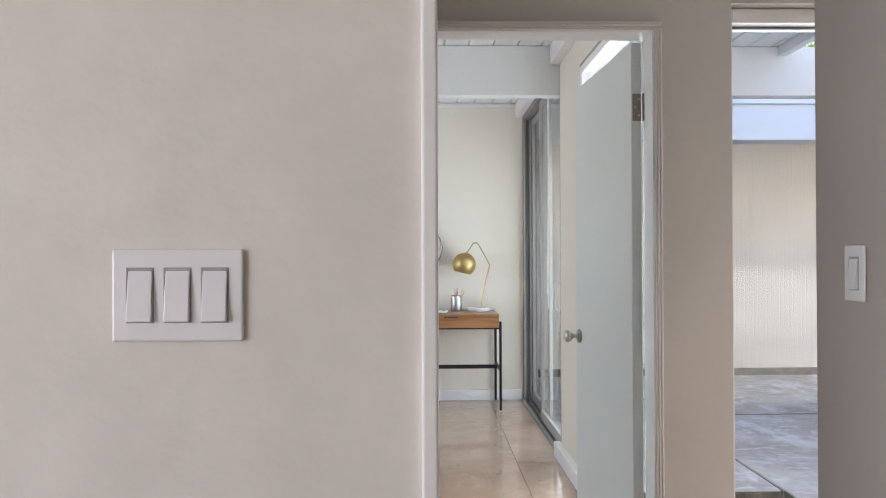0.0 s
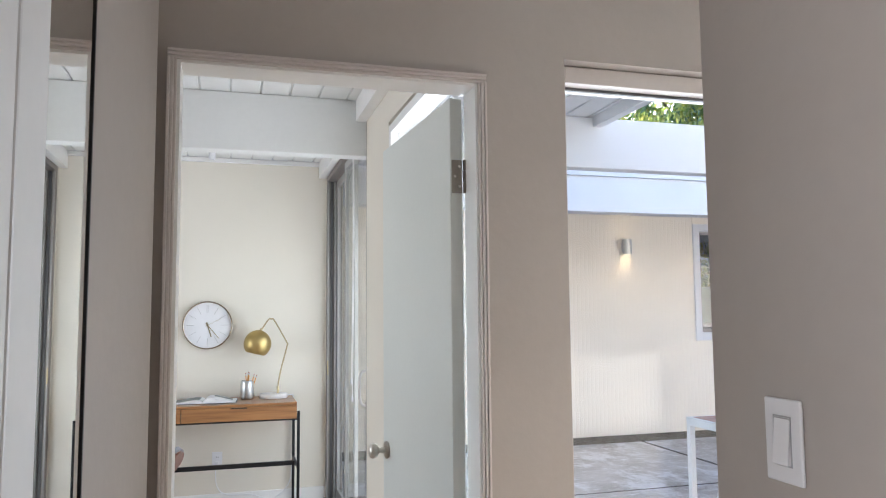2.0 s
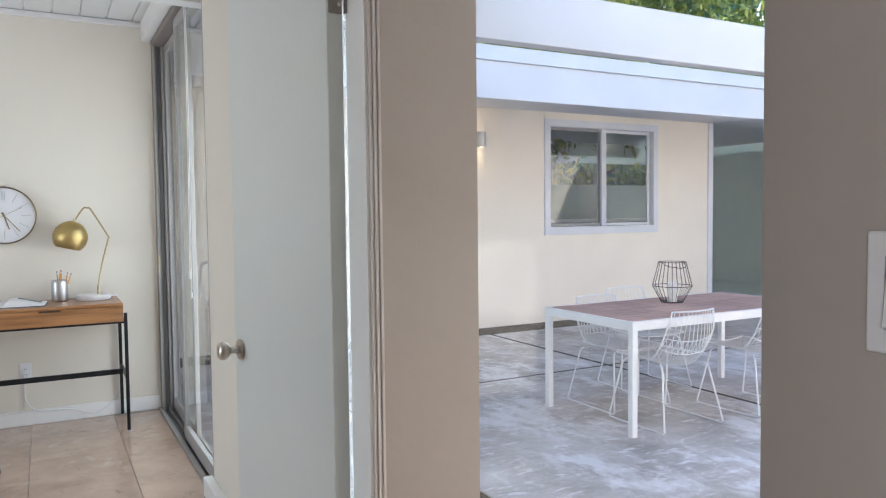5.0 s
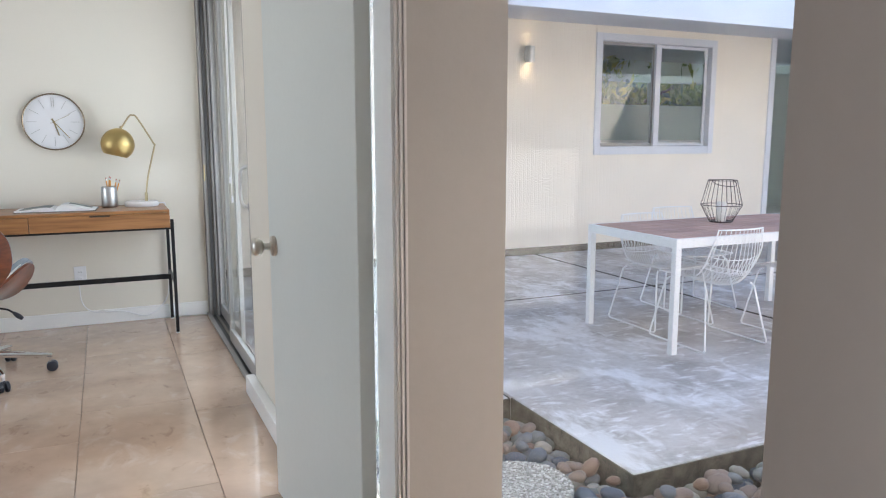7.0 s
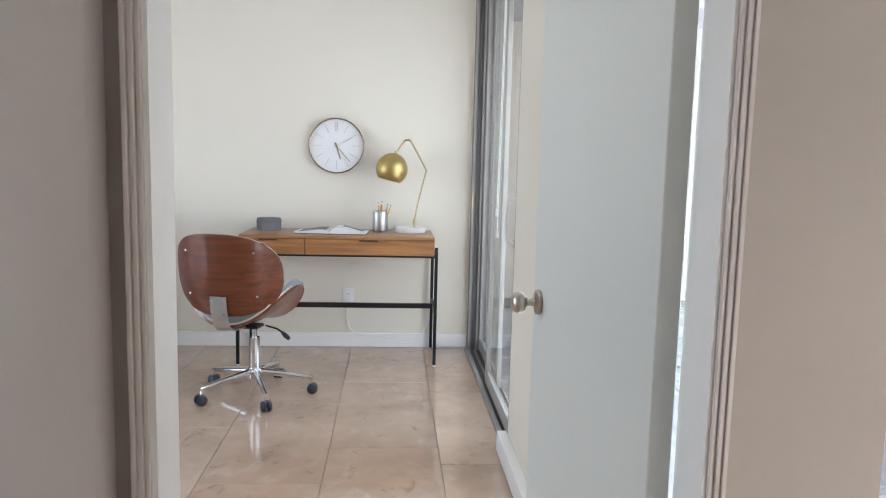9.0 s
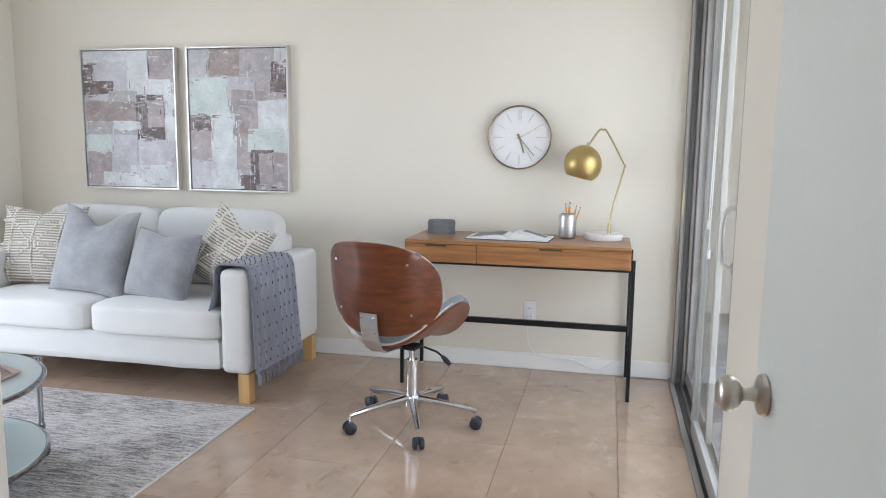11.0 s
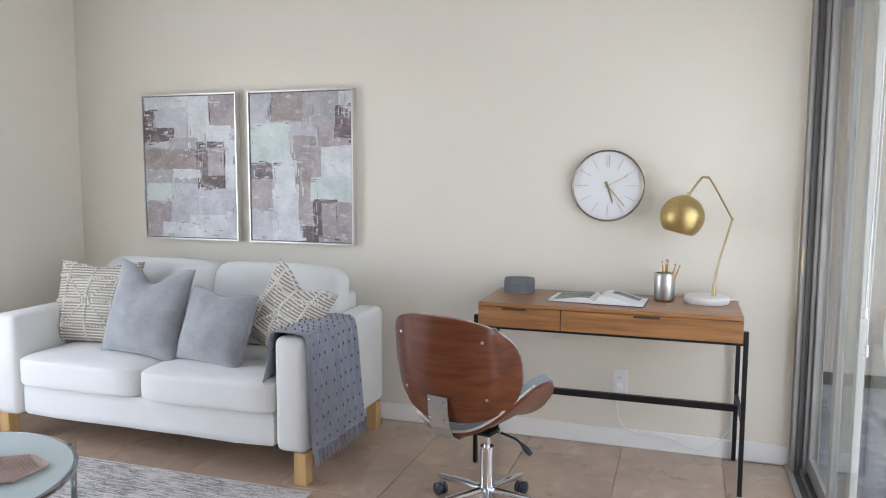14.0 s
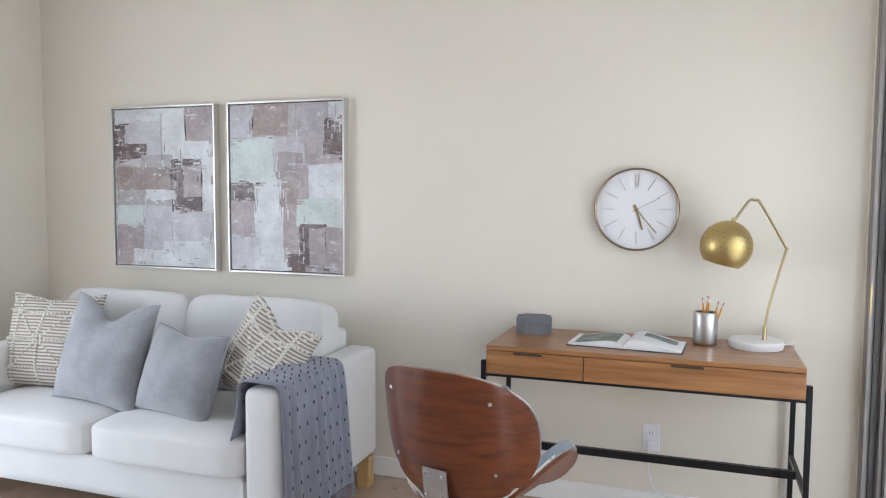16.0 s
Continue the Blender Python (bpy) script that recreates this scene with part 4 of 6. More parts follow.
for x in (-0.100, -0.042):
    for y, z in ((-0.2505, 0.534), (-0.2455, 0.468)):
        bm = bmesh.new()
        lathe(bm, [(0, 0.006), (0.0045, 0.005), (0.0055, 0)], 10, pose(x, y, z, 90))
        part("bolt", bm, M_CHROME, br, smooth=True)
bm = boxes((-0.06, 0.032, -0.04, 0.05, 0.350, 0.367), bevel=0.006)
part("mechanism", bm, M_BLACK, chair, "black tilt mechanism")
bm = bmesh.new()
tube(bm, [(0.06, 0.0, 0.366), (0.12, 0.01, 0.350), (0.150, 0.012, 0.330)], 0.005, 8)
lv = part("lever", bm, M_BLACK, chair)
bm = bmesh.new()
tube(bm, [(0.145, 0.012, 0.333), (0.165, 0.012, 0.316), (0.185, 0.012, 0.300)], [0.008, 0.013, 0.009], 10)
part("paddle", bm, M_RUBBER, lv, smooth=True)
bm = bmesh.new()
lathe(bm, [(0.014, 0.352), (0.014, 0.30)], 20)
lathe(bm, [(0, 0.302), (0.027, 0.302), (0.027, 0.12), (0.034, 0.138), (0.034, 0.088), (0.026, 0.080), (0, 0.080)], 24)
part("gas_column", bm, M_CHROME, chair, smooth=True)
for k in range(5):
    a = 14.4 + 2.6 + 72 * k
    m = pose(0, 0, 0, 0, 0, a)
    bm = bmesh.new()
    tube(bm, [(0.02, 0, 0.122), (0.11, 0, 0.111), (0.20, 0, 0.098), (0.27, 0, 0.087), (0.296, 0, 0.083)], [0.019, 0.017, 0.0145, 0.0125, 0.010], 10)
    arm = part("base_arm", bm, M_CHROME, chair, "polished chrome star base arm", smooth=True, m=m)
    bm = bmesh.new()
    tube(bm, [(0.288, 0, 0.085), (0.288, 0, 0.048)], 0.007, 8)
    part("castor_stem", bm, M_CHROME, arm)
    bm = bmesh.new()
    for s in (-1, 1):
        lathe(bm, [(0, 0.004), (0.022, 0.004), (0.027, 0.008), (0.027, 0.020), (0.020, 0.025), (0, 0.025)], 20, pose(0.288 + 0.006, 0, 0.0275, 90 * s, 0, 0))
    box(bm, 0.275, 0.305, -0.006, 0.006, 0.022, 0.052, 0.004, 2)
    ca = part("castor", bm, M_RUBBER, arm, "dark twin wheel castor", smooth=True)
    ca.rotation_euler = (0, 0, 0)

# ---------------------------------------------------------------- sofa


def pad(bm, c, h, e=5.0, n=9, sag=0.0, seed=0):
    """A soft rounded block of half sizes h round c."""
    vs = {}

    def vert(p):
        key = tuple(round(q, 4) for q in p)
        if key not in vs:
            L = sum(abs(q) ** e for q in p) ** (1 / e)
            q = [p[i] / L * h[i] for i in range(3)]
            w = noise.noise(Vector((q[0] * 4 + seed, q[1] * 4, q[2] * 4)))
            if q[2] > 0:
                q[2] += sag * (1 - (q[0] / h[0]) ** 2) * (1 - (q[1] / h[1]) ** 2)
            vs[key] = bm.verts.new((c[0] + q[0] * (1 + 0.006 * w), c[1] + q[1] * (1 + 0.01 * w), c[2] + q[2] + 0.006 * w))
        return vs[key]
    for ax in range(3):
        for s in (-1, 1):
            for i in range(n):
                for j in range(n):
                    quad = []
                    for a, b in ((i, j), (i + 1, j), (i + 1, j + 1), (i, j + 1)):
                        p = [0, 0, 0]
                        p[ax] = s
                        p[(ax + 1) % 3] = math.tan(radians(-45 + 90 * a / n))
                        p[(ax + 2) % 3] = math.tan(radians(-45 + 90 * b / n))
                        quad.append(vert(p))
                    bm.faces.new(quad)


sofa = thing("sofa", "white cotton two seat sofa on pale wooden legs", "sofa", pose(-2.072, 3.118, 0))
SW, SD = 0.880, 0.435


def soft_box(name, x0, x1, y0, y1, z0, z1, e=14.0, n=10, sag=0.0, parent=None, seed=0):
    bm = bmesh.new()
    pad(bm, ((x0 + x1) / 2, (y0 + y1) / 2, (z0 + z1) / 2), ((x1 - x0) / 2, (y1 - y0) / 2, (z1 - z0) / 2), e, n, sag, seed)
    return part(name, bm, M_SOFA, parent or sofa, smooth=True)


soft_box("base", -SW + 0.145, SW - 0.145, -SD + 0.012, SD - 0.05, 0.150, 0.312, 22)
for s in (-1, 1):
    x0, x1 = (-SW, -SW + 0.15) if s < 0 else (SW - 0.15, SW)
    bm = bmesh.new()
    box(bm, x0, x1, -SD, SD, 0.145, 0.655, 0.034, 6)
    part("armrest", bm, M_SOFA, sofa, smooth=True)
bm = bmesh.new()
box(bm, -SW + 0.152, SW - 0.152, SD - 0.17, SD, 0.16, 0.735, 0.03, 5)
part("back_frame", bm, M_SOFA, sofa, smooth=True)
for k, (x0, x1) in enumerate(((-SW + 0.153, -0.003), (0.003, SW - 0.153))):
    soft_box("seat_cushion", x0, x1, -SD - 0.018, SD - 0.15, 0.300, 0.452, 11.0, 18, 0.016, seed=k * 5)
    bm = bmesh.new()
    hw = (x1 - x0) / 2
    pad(bm, (0, 0, 0), (hw + 0.010, 0.098, 0.218), 6.5, 18, 0.0, 3 + k)
    o = part("back_cushion", bm, M_SOFA, sofa, smooth=True)
    o.matrix_local = pose((x0 + x1) / 2, SD - 0.205, 0.665, -13, 0, 0)
for x in (-SW + 0.036, SW - 0.036):
    for y in (-SD + 0.045, SD - 0.06):
        bm = bmesh.new()
        box(bm, x - 0.030, x + 0.030, y - 0.03, y + 0.03, 0.0, 0.146, 0.003, 1)
        part("leg", bm, M_BIRCH, sofa, "pale birch block leg")


def pillow_surface(W, H, T, dent, seed, wrinkle=0.004):
    def f(u, v, s):
        x = W * u * (1 - 0.085 * (1 - v * v))
        z = H * v * (1 - 0.085 * (1 - u * u))
        z -= dent * math.exp(-(u / 0.42) ** 2) * max(0.0, (v + 0.25) / 1.25) ** 1.6
        t = T * (max(0.0, (1 - u * u) * (1 - v * v))) ** 0.47 * (1 - 0.30 * max(0, v) * (dent > 0.02))
        t += wrinkle * noise.noise(Vector((u * 2.5 + seed, v * 3.0, seed))) * (1 - max(abs(u), abs(v)) ** 3)
        return Vector((x, -s * t, z))
    return f


def pillow(name, label, material, m, W, H, T, dent, seed, pattern=False):
    t = thing(name, label, "pillow", m, "pillows on the sofa")
    f = pillow_surface(W, H, T, dent, seed, 0.010)
    bm = bmesh.new()
    n = 22
    grids = []
    for s in (1, -1):
        g = []
        for i in range(n + 1):
            row = []
            for j in range(n + 1):
                u, v = math.sin(math.pi / 2 * (-1 + 2 * i / n)), math.sin(math.pi / 2 * (-1 + 2 * j / n))
                if s < 0 and (i in (0, n) or j in (0, n)):
                    row.append(grids[0][i][j])
                else:
                    row.append(bm.verts.new(f(u, v, s)))
            g.append(row)
        grids.append(g)
        for i in range(n):
            for j in range(n):
                bm.faces.new((g[i][j], g[i + 1][j], g[i + 1][j + 1], g[i][j + 1]))
    body = part("cover", bm, material, t, smooth=True)
    bm = bmesh.new()
    ring = [f(-1 + 2 * i / 12, -1, 1) for i in range(12)] + [f(1, -1 + 2 * i / 12, 1) for i in range(12)] + \
           [f(1 - 2 * i / 12, 1, 1) for i in range(12)] + [f(-1, 1 - 2 * i / 12, 1) for i in range(12)]
    tube(bm, ring, 0.0035, 6, True)
    part("seam", bm, material, t, smooth=True)
    if pattern:
        bm = bmesh.new()

        def bead(u, v, r=0.0078):
            p = f(u, v, 1) + Vector((0, -r * 0.4, 0))
            lathe(bm, [(0, -r), (r * 0.8, -r * 0.5), (r, 0), (r * 0.8, r * 0.6), (0, r)], 6, Matrix.Translation(p))
        k = 24
        for i in range(k + 1):
            a = -0.97 + 1.94 * i / k
            for c in (-0.62, 0.0, 0.62):
                bead(c, a)
                bead(a, c)
            bead(a, a)
            bead(a, -a)
            bead(a, 0.97)
        part("pompom_trim", bm, M_POM, t, "rows of small cream pompoms", smooth=True)["kind"] = "stuff"
    return t


def striped(name):
    """Taupe cloth with raised cream stripes."""
    m = mat(name, (0.55, 0.50, 0.44), 0.95, var=0.05, fine=300, bump=0.1)
    nt = m.node_tree
    b = nt.nodes["Principled BSDF"]
    co = nt.nodes.new("ShaderNodeTexCoord")
    wv = nt.nodes.new("ShaderNodeTexWave")
    wv.bands_direction = "Z"
    wv.inputs["Scale"].default_value, wv.inputs["Distortion"].default_value = 21.0, 0.6
    wv.inputs["Detail"].default_value = 1.0
    nt.links.new(co.outputs["Object"], wv.inputs["Vector"])
    ramp = nt.nodes.new("ShaderNodeValToRGB")
    ramp.color_ramp.elements[0].position, ramp.color_ramp.elements[1].position = 0.35, 0.62
    ramp.color_ramp.elements[0].color = (0.30, 0.265, 0.225, 1)
    ramp.color_ramp.elements[1].color = (0.68, 0.64, 0.58, 1)
    nt.links.new(wv.outputs[0], ramp.inputs[0])
    nt.links.new(ramp.outputs[0], b.inputs["Base Color"])
    bp = nt.nodes.new("ShaderNodeBump")
    bp.inputs["Strength"].default_value, bp.inputs["Distance"].default_value = 0.5, 0.004
    nt.links.new(wv.outputs[0], bp.inputs["Height"])
    nt.links.new(bp.outputs[0], b.inputs["Normal"])
    return m


M_STRIPE = striped("striped_cloth")
pillow("pillow", "taupe striped pillow with cream pompom rows on the sofa", M_STRIPE, pose(-2.640, 3.063, 0.668, -16, 0, 6), 0.25, 0.225, 0.095, 0.02, 2, True)
pillow("pillow", "large grey velvet pillow with a chopped top", M_GREYV, pose(-2.212, 2.943, 0.672, -17, 4, -4), 0.235, 0.236, 0.105, 0.085, 7)
pillow("pillow", "small grey velvet pillow leaning on the cushions", M_GREYV, pose(-1.790, 2.913, 0.620, -20, 3, -10), 0.205, 0.183, 0.105, 0.018, 11)
pillow("pillow", "taupe striped pompom pillow tilted in the sofa corner", M_STRIPE, pose(-1.464, 3.033, 0.683, -18, 21, -16), 0.205, 0.205, 0.09, 0.055, 15, True)

# throw over the arm
throw = thing("throw_blanket", "slate blue tufted throw hanging over the sofa arm", "blanket", pose(-1.271, 2.903, 0))
prof = [(-0.135, 0.43), (-0.112, 0.50), (-0.096, 0.58), (-0.089, 0.645), (-0.072, 0.672), (-0.035, 0.678), (0.02, 0.677), (0.062, 0.674), (0.085, 0.655), (0.094, 0.60),
        (0.099, 0.50), (0.103, 0.40), (0.107, 0.30), (0.110, 0.22), (0.112, 0.165)]
prof = [(p.x, p.z) for p in smooth_path([(a, 0, b) for a, b in prof], 3)]


def throw_pt(i, w):
    x, z = prof[i]
    s = i / (len(prof) - 1)
    y0 = -0.205 - 0.035 * s
    y1 = 0.19 + 0.105 * s
    y = y0 + (y1 - y0) * w
    fold = 0.010 * math.sin(w * 17 + 1.5 * s) * s ** 1.5 + 0.006 * math.sin(w * 31)
    out = 1 if s > 0.45 else -0.5
    lift = 0.004 * math.sin(w * 12)
    return Vector((x + out * (abs(fold) + 0.004 * s), y, z + max(lift, 0) + (0.04 * w * (s - 0.6) * -1 if s > 0.6 else 0)))


bm = bmesh.new()
nw = 36
g = [[bm.verts.new(throw_pt(i, j / nw)) for j in range(nw + 1)] for i in range(len(prof))]
for i in range(len(prof) - 1):
    for j in range(nw):
        bm.faces.new((g[i][j], g[i][j + 1], g[i + 1][j + 1], g[i + 1][j]))
cl = part("cloth", bm, M_THROW, throw, smooth=True)
md = cl.modifiers.new("thick", "SOLIDIFY")
md.thickness, md.offset = 0.005, 1.0
bm = bmesh.new()
for a in range(6, len(prof) - 1, 2):
    for b in range(8):
        w = 0.06 + b * 0.123 + 0.03 * ((a // 2) % 2)
        if w < 0.98:
            p = throw_pt(a, w)
            dx = 0.006 if a > 24 else 0.0
            lathe(bm, [(0, -0.009), (0.003, -0.005), (0.0036, 0), (0.003, 0.005), (0, 0.009)], 6, Matrix.Translation(p + Vector((dx, 0, 0.0 if dx else 0.006))))
part("tuft_rest", bm, M_TUFT, cl, "small dark woven tufts", smooth=True)["kind"] = "stuff"
bm = bmesh.new()
for j in range(46):
    w = (j + 0.5) / 46
    p = throw_pt(len(prof) - 1, w) + Vector((0.003, 0, 0.004))
    r = random.uniform(-0.008, 0.008)
    tube(bm, [p, p + Vector((random.uniform(0, 0.006), r * 0.5, -0.03)), p + Vector((random.uniform(0, 0.01), r, -0.062 - random.uniform(0, 0.012)))], [0.0028, 0.0028, 0.002], 5)
part("fringe", bm, M_THROW, cl, "knotted fringe")["kind"] = "stuff"

# ---------------------------------------------------------------- rug


def rug_mat(name):
    m = mat(name, (0.5, 0.47, 0.45), 0.98, var=0.1, bump=0.0)
    nt = m.node_tree
    b = nt.nodes["Principled BSDF"]
    co = nt.nodes.new("ShaderNodeTexCoord")
    out = []
    for sc, det in (((11, 80, 1), 8), ((1.6, 2.6, 1), 5), ((70, 150, 1), 3)):
        mp = nt.nodes.new("ShaderNodeMapping")
        mp.inputs["Scale"].default_value = sc
        nz = nt.nodes.new("ShaderNodeTexNoise")
        nz.inputs["Scale"].default_value, nz.inputs["Detail"].default_value = 1.0, det
        nz.inputs["Roughness"].default_value = 0.7
        nt.links.new(co.outputs["Object"], mp.inputs[0])
        nt.links.new(mp.outputs[0], nz.inputs["Vector"])
        out.append(nz.outputs[0])
    a = nt.nodes.new("ShaderNodeMath")
    a.operation = "MULTIPLY_ADD"
    a.inputs[1].default_value = 0.75
    nt.links.new(out[1], a.inputs[0])
    nt.links.new(out[0], a.inputs[2])
    c = nt.nodes.new("ShaderNodeMath")
    c.operation = "MULTIPLY_ADD"
    c.inputs[1].default_value = 0.62
    nt.links.new(out[2], c.inputs[0])
    nt.links.new(a.outputs[0], c.inputs[2])
    ramp = nt.nodes.new("ShaderNodeValToRGB")
    el = ramp.color_ramp.elements
    el[0].position, el[0].color = 0.66, (0.07, 0.068, 0.078, 1)
    el[1].position, el[1].color = 0.93, (0.60, 0.575, 0.56, 1)
    el.new(0.765).color = (0.22, 0.20, 0.195, 1)
    el.new(0.84).color = (0.41, 0.385, 0.37, 1)
    sc = nt.nodes.new("ShaderNodeMath")
    sc.operation = "MULTIPLY"
    sc.inputs[1].default_value = 0.735
    nt.links.new(c.outputs[0], sc.inputs[0])
    nt.links.new(sc.outputs[0], ramp.inputs[0])
    nt.links.new(ramp.outputs[0], b.inputs["Base Color"])
    bp = nt.nodes.new("ShaderNodeBump")
    bp.inputs["Strength"].default_value, bp.inputs["Distance"].default_value = 0.5, 0.004
    nt.links.new(c.outputs[0], bp.inputs["Height"])
    nt.links.new(bp.outputs[0], b.inputs["Normal"])
    return m


rug = thing("area_rug", "grey and taupe heathered low pile rug", "rug", pose(-1.142, 2.640, 0.0))
part("rug_face", boxes((-1.9, -0.004, -1.72, -0.004, 0.0005, 0.010), bevel=0.003), rug_mat("heathered_pile"), rug)
bm = bmesh.new()
tube(bm, [(-1.9, -0.002, 0.005), (-0.006, -0.002, 0.005)], 0.0045, 6)
tube(bm, [(-0.002, -1.72, 0.005), (-0.002, -0.006, 0.005)], 0.0045, 6)
part("bound_edge", bm, mat("pale_binding", (0.55, 0.53, 0.51), 0.9), rug, "pale bound edge")

# ---------------------------------------------------------------- coffee table
M_DARKCHROME = mat("smoked_chrome", (0.34, 0.345, 0.36), 0.14, 1.0, var=0.04, bump=0)
M_FROST = mat("pale_back_painted_glass", (0.50, 0.60, 0.62), 0.06, var=0.01, bump=0, coat=0.6)
TX, TY, TR = -1.886, 1.508, 0.447
table = thing("coffee_table", "round two tier pale glass coffee table with chrome rails", "coffee table", pose(TX, TY, 0.010))
for nm, z in (("glass_top", 0.395), ("glass_shelf", 0.125)):
    bm = bmesh.new()
    lathe(bm, [(0, z), (TR - 0.008, z), (TR - 0.006, z + 0.002), (TR - 0.006, z + 0.008), (TR - 0.008, z + 0.010), (0, z + 0.010)], 96)
    part(nm, bm, M_FROST, table, "pale blue-green glass disc", smooth=True)
    bm = bmesh.new()
    ring = [(TR * math.cos(2 * math.pi * i / 72), TR * math.sin(2 * math.pi * i / 72), z - 0.001) for i in range(72)]
    tube(bm, ring, 0.0095, 8, True)
    part("rim_rail", bm, M_DARKCHROME, table, smooth=True)
for a in (64, -36, -126, 154):
    c, s = math.cos(radians(a)) * (TR + 0.012), math.sin(radians(a)) * (TR + 0.012)
    bm = bmesh.new()
    tube(bm, [(c, s, 0.046), (c, s, 0.405)], 0.011, 12)
    leg = part("leg", bm, M_DARKCHROME, table, "chrome tube leg", smooth=True)
    for z in (0.125, 0.395):
        bm = bmesh.new()
        tube(bm, [(c, s, z - 0.016), (c, s, z + 0.014)], 0.0145, 12)
        part("collar", bm, M_DARKCHROME, leg, smooth=True)
    bm = bmesh.new()
    lathe(bm, [(0, -0.012), (0.021, -0.012), (0.024, -0.008), (0.024, 0.008), (0.021, 0.012), (0, 0.012)], 20, pose(c, s + 0.004, 0.0245, 90, 0, 25))
    box(bm, c - 0.006, c + 0.006, s - 0.014, s + 0.014, 0.03, 0.05, 0.002, 1)
    part("castor", bm, M_RUBBER, leg, "dark swivel castor", smooth=True)
TZ = 0.010 + 0.405 + 0.0006

vase = thing("vase", "tan stoneware vase with a narrow neck on the table", "vase", pose(-2.008, 1.652, TZ))
bm = bmesh.new()
lathe(bm, [(0, 0), (0.046, 0), (0.052, 0.005), (0.070, 0.045), (0.083, 0.09), (0.0885, 0.126)], 40)
body = part("body", bm, M_VASE, vase, "ribbed lighter tan body", smooth=True)
bm = bmesh.new()
lathe(bm, [(0.0885, 0.126), (0.088, 0.130), (0.066, 0.143), (0.050, 0.156), (0.042, 0.172), (0.0435, 0.190), (0.041, 0.193), (0.036, 0.190), (0.036, 0.165), (0.05, 0.14), (0, 0.10)], 40)
part("shoulder", bm, mat("smooth_tan_glaze", (0.42, 0.26, 0.145), 0.45, var=0.05), vase, "smooth darker shoulder and neck", smooth=True)

turn = pose(0, 0, 0, 30, -10, -25)
sculpt = thing("faceted_star", "white faceted star ornament on the glass table", "ornament",
               Matrix.Translation((-1.850, 1.498, TZ + 0.052 * sum(abs(turn[2][i]) for i in range(3)))) @ turn)
bm = bmesh.new()
bmesh.ops.create_cube(bm, size=0.104)
bm.normal_update()
for fc in list(bm.faces):
    n = fc.normal.copy()
    r = bmesh.ops.poke(bm, faces=[fc])
    for v in r["verts"]:
        v.co = n * 0.014
part("body", bm, M_SCULPT, sculpt)

tray = thing("woven_tray", "hexagonal rose wicker tray on the glass table", "tray", pose(-1.698, 1.642, TZ, 0, 0, 35))
bm = bmesh.new()
hexa = [(0.135 * math.cos(radians(60 * k)), 0.115 * math.sin(radians(60 * k))) for k in range(6)]
prism(bm, hexa, 0, 0.006)
part("base", bm, M_TRAY, tray)
for k in range(6):
    a, b = Vector((*hexa[k], 0)), Vector((*hexa[(k + 1) % 6], 0))
    bm = bmesh.new()
    n = (a + b).normalized()
    q = [a, b, b + n * 0.014 + Vector((0, 0, 0.013)), a + n * 0.014 + Vector((0, 0, 0.013))]
    lo = [bm.verts.new(v) for v in q]
    hi = [bm.verts.new(v - n * 0.005) for v in q]
    bm.faces.new(lo)
    bm.faces.new(hi[::-1])
    for i in range(4):
        bm.faces.new((lo[i], lo[(i + 1) % 4], hi[(i + 1) % 4], hi[i]))
    part("side", bm, M_TRAY, tray)
bm = bmesh.new()
for i in range(-9, 10):
    for j in range(-8, 9):
        x, y = i * 0.0125 + (0.006 if j % 2 else 0), j * 0.0125
        if abs(x) / 0.120 + abs(y) / 0.22 < 1 and abs(y) < 0.092:
            lathe(bm, [(0.0058, 0.0), (0.0045, 0.004), (0, 0.0052)], 5, Matrix.Translation((x, y, 0.0055)))
part("weave", bm, M_TRAY, tray, "raised woven knots")["kind"] = "stuff"

# ---------------------------------------------------------------- paintings


